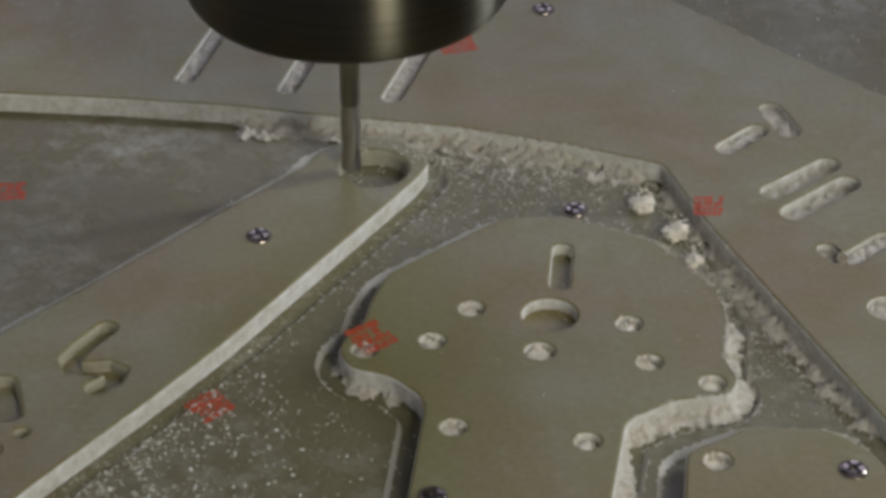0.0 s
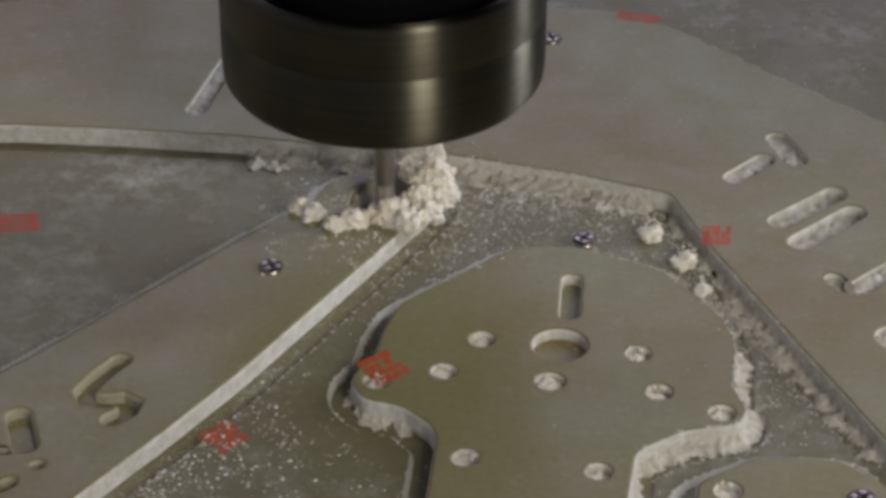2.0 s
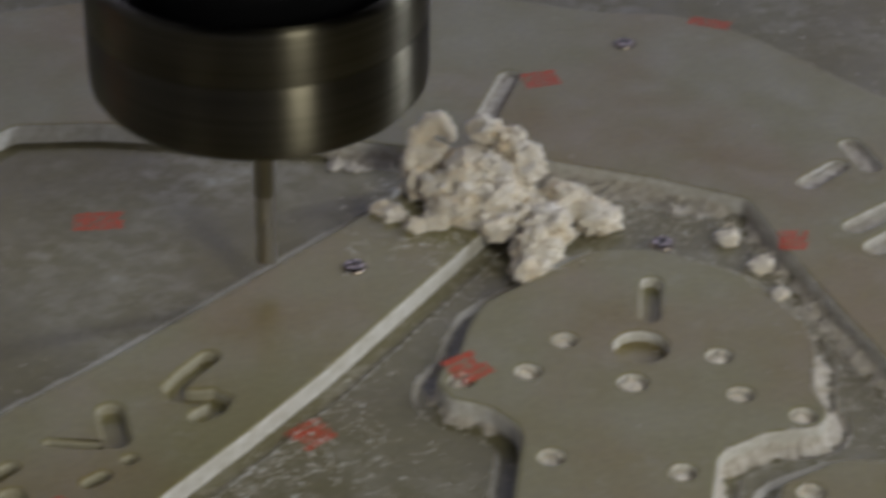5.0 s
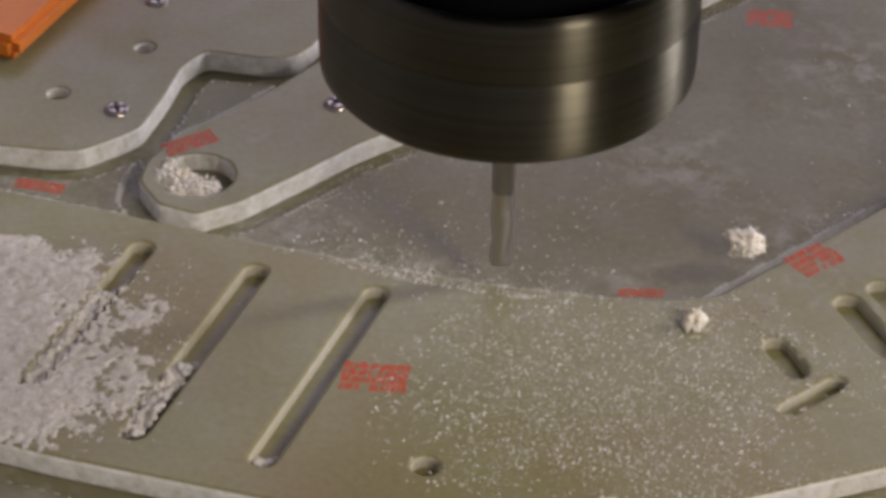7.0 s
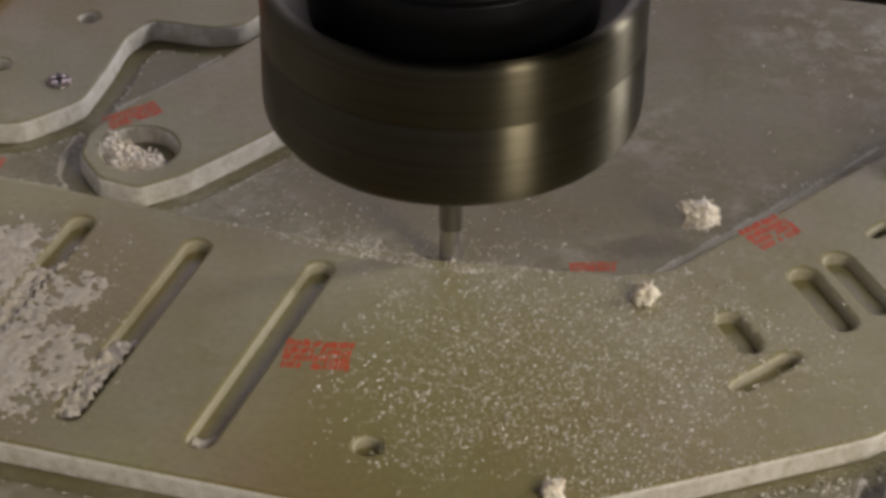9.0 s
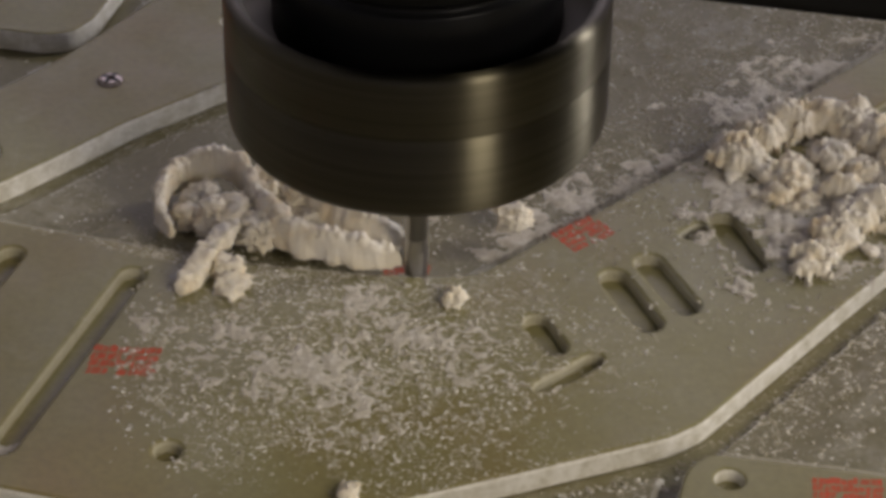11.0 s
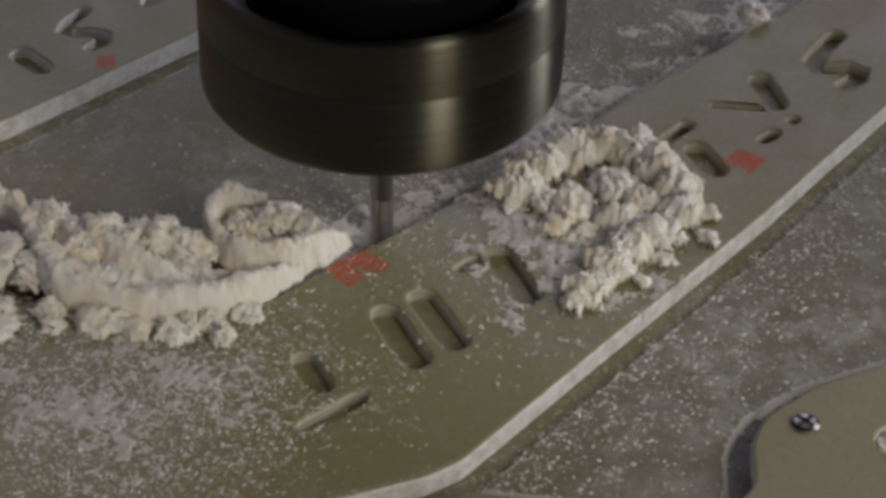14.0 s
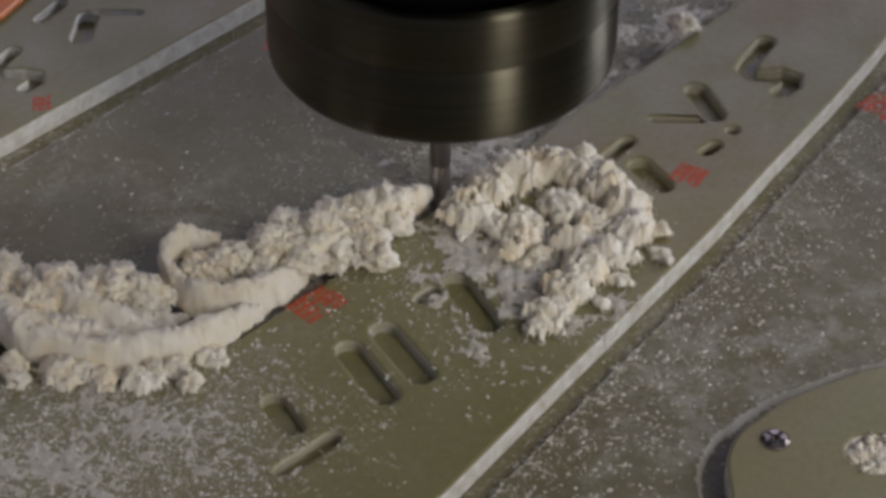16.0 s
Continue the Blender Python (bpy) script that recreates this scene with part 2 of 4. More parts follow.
wall("wall_north", (-2.2, 2.6, -0.9), (2.4, 2.75, 2.3))
wall("wall_south", (-2.2, -2.35, -0.9), (2.4, -2.2, 2.3))
wall("wall_west", (-2.35, -2.35, -0.9), (-2.2, 2.75, 2.3))
wall("wall_east", (2.4, -2.35, -0.9), (2.55, 2.75, 2.3))
bm = bmesh.new()
box(bm, (-2.35, -2.35, 2.3), (2.55, 2.75, 2.4))
tagged(part("ceiling", bm, MAT_ROOM), "plain grey unseen ceiling, pale to bounce fill light", "ceiling", kind="structure")
bm = bmesh.new()
box(bm, (-2.35, -2.35, -1.0), (2.55, 2.75, -0.9))
tagged(part("floor", bm, MAT_BED), "dark grey concrete workshop floor", "floor", kind="structure")
bm = bmesh.new()
box(bm, (-0.7, -0.6, -0.9), (0.9, 0.8, -0.0226))
tagged(part("machine_bed", bm, MAT_BED), "dark grey router bed under the sheet", "machine bed")

bm = bmesh.new()
box(bm, (-0.42, -0.35, -0.0226), (0.55, 0.52, -0.0037))
tagged(part("laminate_sheet", bm, MAT_FLOOR), "dusty olive fibreglass sheet milled down around the parts", "sheet", kind="structure")

# ---- the parts milled out of the sheet ----
ARM_TEXT = [
    slot([(121.2, 55.2), (118.4, 51.6), (116.7, 48.6), (117.2, 46.7), (119.2, 46.2), (121.6, 46.4), (122.9, 45.3), (122.4, 43.6), (120.4, 42.0)], 2.6),
    slot([(108.4, 43.5), (109.6, 37.2)], 3.2),
    slot([(100.8, 37.0), (107.4, 36.0)], 1.0),
    slot([(106.6, 28.3), (108.2, 29.6)], 1.8),
    disc(111.5, 33.0, 0.8),
    slot([(92.4, 28.0), (96.2, 31.9)], 2.0),
    slot([(96.9, 25.9), (98.9, 21.1)], 3.3),
    slot([(63.2, -0.4), (65.0, 1.2)], 1.7),
    slot([(68.2, 2.4), (71.2, -6.4)], 3.8),
    slot([(57.8, -6.6), (61.6, -15.4)], 3.6),
    slot([(53.1, -9.9), (56.7, -18.9)], 3.6),
    slot([(43.0, -18.9), (44.8, -23.6)], 3.3),
    slot([(43.3, -31.3), (49.6, -26.2)], 2.3),
]
ARM_A = round_line([
    (36.2, -8.8), (48.5, 1.8), (65.4, 16.6), (88.9, 39.2), (108.0, 56.0), (126.6, 74.0), (148.6, 95.6), (150.4, 99.0), (154.0, 102.0), (158.6, 103.0), (163.2, 101.9), (166.4, 98.6),
    (166.9, 94.5), (165.0, 90.8), (156.3, 78.3), (137.4, 51.4), (127.5, 38.8), (115.8, 24.8), (104.7, 11.0), (80.8, -16.0), (61.7, -38.0), (57.5, -40.7), (40.1, -46.8), (23.3, -52.4),
    (8.0, -54.6), (-6.2, -53.0), (-17.1, -50.0), (-30.1, -46.5), (-43.5, -42.8), (-62, -36.5), (-84, -27), (-84, 21), (-51.5, 10.5), (-41.5, 7.6),
    (-21.0, 0.8), (-6.4, -3.2), (8.0, -7.1), (22.1, -9.1), (30.5, -9.6)], 1.0)
arm_a = slab("bracket_plate", ARM_A, ARM_TEXT + [
    disc(158.6, 94.0, 5.1), slot([(-7.5, -9.6), (-19.6, -42.0)], 3.1), slot([(-23.2, -5.2), (-35.3, -37.4)], 3.1), slot([(-38.5, -0.4), (-48.7, -28.0)], 3.1),
    disc(-0.5, -43.0, 1.6)], [MAT_TOP, MAT_WALL, MAT_SLOT], bevel=0.58, inner=True)
tagged(arm_a, "olive fibreglass bracket with engraved letters, slots and dust", "machined part", group="nested brackets")

ARM_B = round_line([
    (-40.6, 15.4), (-40.0, 20.6), (-36.2, 26.8), (-24.1, 39.4), (-18.9, 46.0), (-4.0, 66.5), (9.6, 85.7), (40.7, 118.7), (63.6, 148.5), (80, 157), (118, 166), (160, 163), (186, 153.4), (196.3, 152.6),
    (203, 150), (210.2, 144.0), (222.7, 128.7), (238.8, 110.5), (262, 84), (272, 0), (232, -2), (221.2, 28.7), (213.3, 52.4), (205.0, 77.7), (201.4, 92.4), (187.6, 99.1), (171, 105.3), (150.6, 109.9), (136.9, 113.6),
    (119.5, 116.8), (102, 119.4), (89.4, 119.2), (58.0, 87.0), (47.2, 75.8), (31.0, 61.4), (14.6, 46.8), (2.1, 35.6), (-11.4, 25.0), (-18.5, 18.0), (-26.2, 10.8), (-31.9, 7.6), (-37.4, 9.8)], 1.0)
RING_TEXT = [
    slot([(211.7, 96.8), (217.0, 101.4)], 3.1), slot([(220.2, 107.6), (221.9, 101.2)], 3.3), slot([(216.4, 84.1), (225.8, 91.0)], 3.4),
    slot([(218.4, 78.4), (227.6, 85.6)], 3.6), slot([(221.2, 68.6), (222.2, 66.4)], 2.3), slot([(224.2, 66.0), (230.2, 70.7)], 3.0), disc(226.9, 53.7, 2.7)]
arm_b = slab("bracket_plate", ARM_B, RING_TEXT + [
    disc(-32.8, 17.1, 5.2), slot([(130.4, 122.4), (136.6, 141.0)], 2.8), slot([(146.4, 118.4), (152.6, 137.0)], 2.8), slot([(162.4, 114.8), (168.6, 132.0)], 2.9),
    slot([(9.6, 63.8), (7.6, 60.8), (7.2, 58.8), (8.6, 57.8), (11.2, 57.8), (13.0, 57.0), (13.0, 55.4), (11.6, 53.9)], 2.1), slot([(19.5, 66.6), (20.6, 72.2)], 2.9), slot([(22.2, 73.4), (28.4, 72.6)], 1.0),
    slot([(13.6, 72.4), (16.4, 76.4)], 2.0), slot([(1.6, 52.0), (4.6, 48.4)], 3.2)], [MAT_TOP, MAT_WALL])
tagged(arm_b, "olive fibreglass bracket with a bored boss and ring slots", "machined part", group="nested brackets")

ISLAND = round_line([
    (152, -18), (159.4, 16.9), (162.6, 35.2), (162.0, 38.0), (158.6, 42.2), (153.4, 44.2), (151.9, 48.0), (152.8, 51.2), (155.3, 53.9), (157.2, 61.2), (159.7, 66.6), (176.6, 79.6),
    (185.5, 79.6), (197.6, 72.2), (204.4, 59.8), (204.9, 53.0), (202.9, 43.4), (204.1, 38.8), (202.4, 35.6), (194.6, 34.5), (188.2, 30.7), (184.5, 15.3), (176, -18)], 1.6)
face = slab("pierced_plate", ISLAND, [
    disc(x, y, 1.65, 20) for x, y in ((170.3, 57.0), (164.6, 49.8), (155.5, 48.3), (191.2, 52.2), (192.8, 43.3), (200.4, 38.2), (166.1, 30.9), (182.7, 26.9))]
    + [disc(178.6, 46.6, 1.9, 20), disc(180.8, 54.9, 3.7), slot([(184.2, 70.6), (182.9, 62.2)], 2.7)], [MAT_TOP, MAT_WALL])
tagged(face, "olive fibreglass plate pierced with small round holes", "machined part", group="nested plates")

CORNER = round_line([(190, -12), (193.2, 14.8), (194.8, 23.9), (203.9, 28.6), (213.8, 27.4), (218.4, 22.4), (227, -6)], 1.6)
corner = slab("pierced_plate", CORNER, [disc(198.5, 22.0, 1.65, 20)], [MAT_TOP, MAT_WALL])
tagged(corner, "olive fibreglass plate corner fixed by a screw", "machined part", group="nested plates")
LOBED = round_line([
    (54, -62), (57.2, -52.0), (59.0, -45.8), (61.8, -43.2), (78.0, -46.2), (86.2, -48.4), (91.5, -47.6), (95.5, -43.0), (96.2, -35.2), (98.5, -30.7), (105.5, -25.1),
    (116.7, -20.5), (150, -14), (150, -62)], 1.6)
lobed = slab("pierced_plate", LOBED, [disc(63.8, -47.8, 1.6, 20), disc(114.4, -36.0, 3.4)], [MAT_TOP, MAT_WALL])
tagged(lobed, "olive fibreglass plate with a lobed dusty edge", "machined part", group="nested plates")
UPPER = round_line([
    (-84, 27), (-53.3, 22.4), (-49.2, 22.6), (-43.9, 26.6), (-41.5, 28.9), (-39.0, 37.6), (-37.4, 45.3), (-34.3, 49.8), (-25.5, 47.8), (-21.2, 48.5),
    (-18.3, 52.3), (-12, 74), (-4, 110), (-84, 110)], 1.4)
upper = slab("pierced_plate", UPPER, [disc(-43.4, 50.5, 1.4, 20), disc(-54.5, 37.5, 1.5, 20)], [MAT_TOP, MAT_WALL])
tagged(upper, "olive fibreglass plate beside the bored boss", "machined part", group="nested plates")

# the cleared floor, with the cutter's groove round every part
GX0, GX1, GY0, GY1, GSTEP = -120.0, 290.0, -90.0, 200.0, 0.65
LOOPS = [ARM_A, ARM_B, ISLAND, CORNER, LOBED, UPPER]


def floor_heights():
    xs, ys = np.arange(GX0, GX1 + GSTEP, GSTEP), np.arange(GY0, GY1 + GSTEP, GSTEP)
    gx, gy = np.meshgrid(xs, ys)
    raised = np.zeros(gx.shape, bool)
    near = np.full(gx.shape, 99.0)
    shallow = np.zeros(gx.shape, bool)
    for loop in LOOPS:
        hit = np.zeros(gx.shape, bool)
        for (x0, y0), (x1, y1) in zip(loop, loop[1:] + loop[:1]):
            if y0 != y1:
                hit ^= ((y0 > gy) != (y1 > gy)) & (gx < (x1 - x0) * (gy - y0) / (y1 - y0) + x0)
            i0, i1 = np.searchsorted(xs, min(x0, x1) - 6), np.searchsorted(xs, max(x0, x1) + 6)
            j0, j1 = np.searchsorted(ys, min(y0, y1) - 6), np.searchsorted(ys, max(y0, y1) + 6)
            sx, sy = gx[j0:j1, i0:i1], gy[j0:j1, i0:i1]
            d2 = (x1 - x0) ** 2 + (y1 - y0) ** 2 + 1e-9
            t = np.clip(((sx - x0) * (x1 - x0) + (sy - y0) * (y1 - y0)) / d2, 0, 1)
            near[j0:j1, i0:i1] = np.minimum(near[j0:j1, i0:i1], np.hypot(sx - x0 - t * (x1 - x0), sy - y0 - t * (y1 - y0)))
        raised |= hit
    for loop in SLAB_HOLES:
        lx, ly = [q[0] for q in loop], [q[1] for q in loop]
        i0, i1 = np.searchsorted(xs, min(lx) - 1), np.searchsorted(xs, max(lx) + 1)
        j0, j1 = np.searchsorted(ys, min(ly) - 1), np.searchsorted(ys, max(ly) + 1)
        sx, sy = gx[j0:j1, i0:i1], gy[j0:j1, i0:i1]
        hit = np.zeros(sx.shape, bool)
        for (x0, y0), (x1, y1) in zip(loop, loop[1:] + loop[:1]):
            if y0 != y1:
                hit ^= ((y0 > sy) != (y1 > sy)) & (sx < (x1 - x0) * (sy - y0) / (y1 - y0) + x0)
        raised[j0:j1, i0:i1] &= ~hit
        if max(lx) - min(lx) < 9.5 or max(ly) - min(ly) > 15:
            wide = hit.copy()
            for dj in (-1, 0, 1):
                for di in (-1, 0, 1):
                    wide |= np.roll(np.roll(hit, dj, 0), di, 1)
            shallow[j0:j1, i0:i1] |= wide
        near[j0:j1, i0:i1] = np.where(hit, 9.0, near[j0:j1, i0:i1])
    # grid lines gathered on the groove's upper and lower rim
    sx, sy = np.gradient(near, GSTEP)[1], np.gradient(near, GSTEP)[0]
    size = np.maximum(0.3, np.hypot(sx, sy))
    want = np.where((near > 2.97) & (near < 3.65), 3.3, np.where((near > 2.3) & (near <= 2.97), 2.7, near))
    gx, gy = gx + (want - near) * sx / size ** 2 * 0.95, gy + (want - near) * sy / size ** 2 * 0.95
    near = want
    z = -DEPTH - 0.9 * np.clip((3.3 - near) / 0.6, 0, 1)
    z[raised & (near > 3.3)] = -DEPTH - 0.05
    z[shallow] = -1.75
    return gx, gy, raised, z, shallow


GRID_X, GRID_Y, RAISED, FLOOR_Z, SHALLOW = floor_heights()
ny, nx = FLOOR_Z.shape
co = np.stack([GRID_X, GRID_Y, FLOOR_Z], -1).reshape(-1, 3) * MM
idx = np.arange(nx * ny).reshape(ny, nx)
quads = np.stack([idx[:-1, :-1], idx[:-1, 1:], idx[1:, 1:], idx[1:, :-1]], -1).reshape(-1, 4)
me = bpy.data.meshes.new("milled_floor")
me.from_pydata(co.tolist(), [], quads.tolist())
me.materials.append(MAT_FLOOR)
me.materials.append(MAT_TOP)
me.materials.append(MAT_LIP)
corners = np.stack([FLOOR_Z[:-1, :-1], FLOOR_Z[:-1, 1:], FLOOR_Z[1:, 1:], FLOOR_Z[1:, :-1]])
lip = np.where((corners.max(0) - corners.min(0) > 0.12) & (corners.max(0) < -DEPTH + 0.2), 2, 0)
me.polygons.foreach_set("material_index", np.where(SHALLOW[:-1, :-1] | SHALLOW[1:, 1:], 1, lip).astype(np.int32).ravel())
tagged(new("milled_floor", me), "dusty olive milled floor with cutter grooves round the parts", "sheet", kind="structure")

# printed marks on parts and on the cleared floor
sheet = bpy.data.objects["milled_floor"]
for i, (x, y, own, w, h, turn) in enumerate((
        (103.1, 22.9, arm_a, 4.6, 4.6, 50), (49.7, -0.3, arm_a, 7.0, 5.2, 35), (-7.0, -26.5, arm_a, 8.2, 5.6, -8), (-34.5, 25.0, arm_b, 8.0, 3.4, 30),
        (13.9, 49.6, arm_b, 2.6, 3.6, 0), (206.4, 80.8, arm_b, 4.2, 5.4, -10), (173.6, 130.6, arm_b, 6.0, 5.0, 10), (204.0, 148.6, arm_b, 7.0, 3.0, -25),
        (156.4, 51.2, face, 5.4, 6.4, 30), (77.0, -50.0, lobed, 8.0, 5.0, -6))):
    red_mark(x, y, 0.0, own, w, h, turn, 4, i)
for i, (x, y, w, h, turn) in enumerate(((103.8, 94.8, 7.5, 5.0, 0), (50.5, 66.4, 7.0, 5.0, -10), (135.0, 40.6, 5.2, 5.4, 35), (27.0, -4.8, 6.0, 2.0, 0), (-54.5, 17.6, 7.0, 2.4, -15))):
    red_mark(x, y, -DEPTH, sheet, w, h, turn, 4, 20 + i)


# ---- screws ----
def screw(x, y, turn, z=0.0):
    ob = new("wood_screw")
    bm = bmesh.new()
    lathe(bm, [(0, 0.05), (0.55, 0.05), (0.6, 0.55), (1.3, 0.5), (1.75, 0.25), (1.9, -0.05), (1.2, -0.9), (0, -0.9)], 24)
    part("screw_head", bm, MAT_SCREW, ob)
    # dark bars on the head stand for the shaded cross slots
    for k in range(4):
        b2 = bmesh.new()
        box(b2, (0.0004, -0.00028, 0.00040), (0.00135, 0.00028, 0.00057))
        bmesh.ops.rotate(b2, verts=b2.verts, cent=(0, 0, 0), matrix=Matrix.Rotation(k * math.pi / 2, 3, "Z"))
        part("recess_bar", b2, MAT_RECESS, ob)
    ob.matrix_basis = pose(x * MM, y * MM, z * MM, 0, 0, turn)
    return tagged(ob, "small shiny cross-head steel screw driven into the sheet", "screw", group="hold-down screws")


for x, y, a in ((188.7, 141.8, 10), (187.1, 80.6, 50), (141.8, 76.5, 20), (162.6, 17.0, 70), (215.0, 19.0, 30), (-45.5, 33.1, 15), (-14.4, 35.6, 60), (103.0, -32.4, 40), (-43.0, 64.0, 20)):
    screw(x, y, a)

# ---- orange clamp at the sheet's corner ----
bm = bmesh.new()
box(bm, (-0.110, 0.040, 0.0), (-0.062, 0.130, 0.004))
bmesh.ops.bevel(bm, geom=bm.edges[:], offset=0.0012, segments=2, affect="EDGES")
clamp = part("clamp_plate", bm, MAT_ORANGE)
clamp.matrix_basis = Matrix.Translation((-0.0615, 0.045, 0)) @ Matrix.Rotation(radians(-22), 4, "Z") @ Matrix.Translation((0.062, -0.040, 0))
tagged(clamp, "bright orange painted flat clamp on the sheet", "clamp")

# second orange piece, placed to fit the camera's view at the end
bm = bmesh.new()
box(bm, (-0.012, 0.0, 0.0), (0.0, 0.030, 0.0012))
bmesh.ops.bevel(bm, geom=bm.edges[:], offset=0.0004, segments=1, affect="EDGES")
strip = part("clamp_plate", bm, MAT_ORANGE)
strip.matrix_basis = Matrix.Translation((0.0076, 0.0715, 0.0)) @ Matrix.Rotation(radians(-32), 4, "Z")
tagged(strip, "thin orange painted clamp placed on the arm to fit the camera's view", "clamp")


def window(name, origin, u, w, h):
    """A wall window added out of view: frame bars and a pane, centred at origin, u along the wall."""
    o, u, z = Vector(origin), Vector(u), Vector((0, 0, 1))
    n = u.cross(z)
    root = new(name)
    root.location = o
    tagged(root, "plain window frame added out of view behind an area light", "window", kind="structure")
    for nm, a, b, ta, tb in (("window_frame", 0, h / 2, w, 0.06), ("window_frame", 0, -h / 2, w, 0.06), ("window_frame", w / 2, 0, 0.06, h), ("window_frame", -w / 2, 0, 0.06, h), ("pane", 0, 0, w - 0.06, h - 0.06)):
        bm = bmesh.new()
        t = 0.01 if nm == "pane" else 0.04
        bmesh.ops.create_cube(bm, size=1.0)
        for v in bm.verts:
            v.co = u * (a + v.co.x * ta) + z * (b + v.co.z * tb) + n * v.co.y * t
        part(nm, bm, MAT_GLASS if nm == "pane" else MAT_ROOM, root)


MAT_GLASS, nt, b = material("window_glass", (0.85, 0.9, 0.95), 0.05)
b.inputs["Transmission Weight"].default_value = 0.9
# unseen frames added behind the two side lights; the panes themselves give no light
window("added_window_1", (2.37, 0.7, 0.95), (0, 1, 0), 0.5, 1.4)
window("added_window_2", (0.3, 2.57, 1.45), (1, 0, 0), 2.8, 1.3)

# ---- spindle ----
spindle = new("router_spindle")
tagged(spindle, "dark steel router spindle with collet nut and cutter", "spindle")
bm = bmesh.new()
lathe(bm, [(3.4, 29.1), (17.5, 29.1), (20.6, 29.2), (22.1, 29.7), (22.83, 30.8), (22.98, 32.4), (22.98, 40.0), (22.83, 40.2), (22.83, 40.8), (22.98, 41.0),
           (22.98, 47.6), (22.83, 48.2), (22.2, 48.6), (21.5, 48.5), (20.9, 47.6), (20.7, 43.2), (3.4, 43.2), (3.4, 29.1)], 128)
part("collet_nut", bm, MAT_NUT, spindle, "dark turned steel collet nut", True)
bm = bmesh.new()
lathe(bm, [(0, 42.0), (17.2, 42.0), (17.2, 52.6), (17.0, 53.0), (16.4, 53.2), (16.4, 54.0), (17.4, 54.4), (17.6, 55.0), (17.6, 66.0), (18.4, 68.0), (18.4, 84.0), (0, 84.0)], 96)
part("spindle_nose", bm, MAT_BLACK, spindle, "black spindle nose", True)
bm = bmesh.new()
lathe(bm, [(0, 11.0), (1.5, 11.0), (1.5, 40.0), (0, 40.0)], 32)
shank = part("cutter", bm, MAT_CARBIDE, spindle, "thin carbide end mill", True)
# two-flute cutting end, twisted
bm = bmesh.new()
rings = []
for k in range(45):
    z, tw = 11.2 * k / 44, 1.5 * math.pi * k / 44
    ring = []
    for j in range(24):
        a = 2 * math.pi * j / 24
        r = 1.5 * (0.84 + 0.16 * abs(math.cos(a)) ** 0.7)
        ring.append(bm.verts.new((r * MM * math.cos(a + tw), r * MM * math.sin(a + tw), z * MM)))
    rings.append(ring)
for a, b in zip(rings, rings[1:]):
    for j in range(24):
        bm.faces.new((a[j], a[(j + 1) % 24], b[(j + 1) % 24], b[j]))
bm.faces.new(rings[0][::-1])
part("cutting_end", bm, MAT_CARBIDE, shank, "", True)
bm = bmesh.new()
box(bm, (-0.03, 0.0, 0.080), (0.13, 0.075, 0.088))
bmesh.ops.bevel(bm, geom=bm.edges[:], offset=0.0015, segments=2, affect="EDGES")
bmesh.ops.transform(bm, verts=bm.verts, matrix=Matrix.Translation((0, -0.0542, 0)) @ Matrix.Rotation(math.atan(-0.218), 4, "Z"))
part("spindle_bracket", bm, MAT_BLACK, spindle, "black spindle mounting plate")


# ---- chips and dust ----
def blob(bm, c, r, seed, squash=0.75, rough=0.55, sub=3):
    s = bmesh.ops.create_icosphere(bm, subdivisions=sub, radius=1.0)
    off = Vector((seed * 3.7, seed * 1.3, seed * 7.1))
    for v in s["verts"]:
        n = v.co.normalized()
        k = 1 + rough * noise.fractal(n * 1.2 + off, 1.0, 2.0, 3)
        if sub > 2:
            q = n * r * 0.55 + off
            k += 0.36 * (0.35 - abs(noise.noise(q * 1.6))) + 0.26 * (0.3 - abs(noise.noise(q * 3.7))) + 0.15 * noise.noise(q * 8.0) + 0.07 * noise.noise(q * 17.0) + 0.035 * noise.noise(q * 33.0)
        k = max(0.3, k)
        v.co = Vector(c) * MM + Vector((n.x * r, n.y * r, n.z * r * squash)) * k * MM


def fluff(bm, rng, n, lo, hi, choose=None):
    """Tiny loose splinters and grains clinging to the surface made so far; lo and hi are their half lengths in mm."""
    bm.normal_update()
    spots = [(v.co.copy(), v.normal.copy()) for v in bm.verts if v.normal.z > -0.5 and (choose is None or choose(v.co))]
    for _ in range(n if spots else 0):
        co, no = rng.choice(spots)
        s = (lo + (hi - lo) * rng.random() ** 2) * MM
        way = (no + Vector([rng.gauss(0, 0.7) for _ in range(3)])).normalized()
        side = way.orthogonal().normalized()
        side.rotate(Matrix.Rotation(rng.uniform(0, 6.28), 3, way))
        across = way.cross(side)
        c = co + no * s * rng.uniform(-0.2, 0.7)
        w = rng.uniform(0.45, 0.9)
        q = [bm.verts.new(c + way * s * 1.2), bm.verts.new(c - way * s * 0.7 + side * s * w), bm.verts.new(c - way * s * 0.6 - side * s * w * 0.6 + across * s * w), bm.verts.new(c - way * s * 0.6 - side * s * w * 0.6 - across * s * w)]
        for a, b, d in ((0, 1, 2), (0, 2, 3), (0, 3, 1), (1, 3, 2)):
            bm.faces.new((q[a], q[b], q[d]))


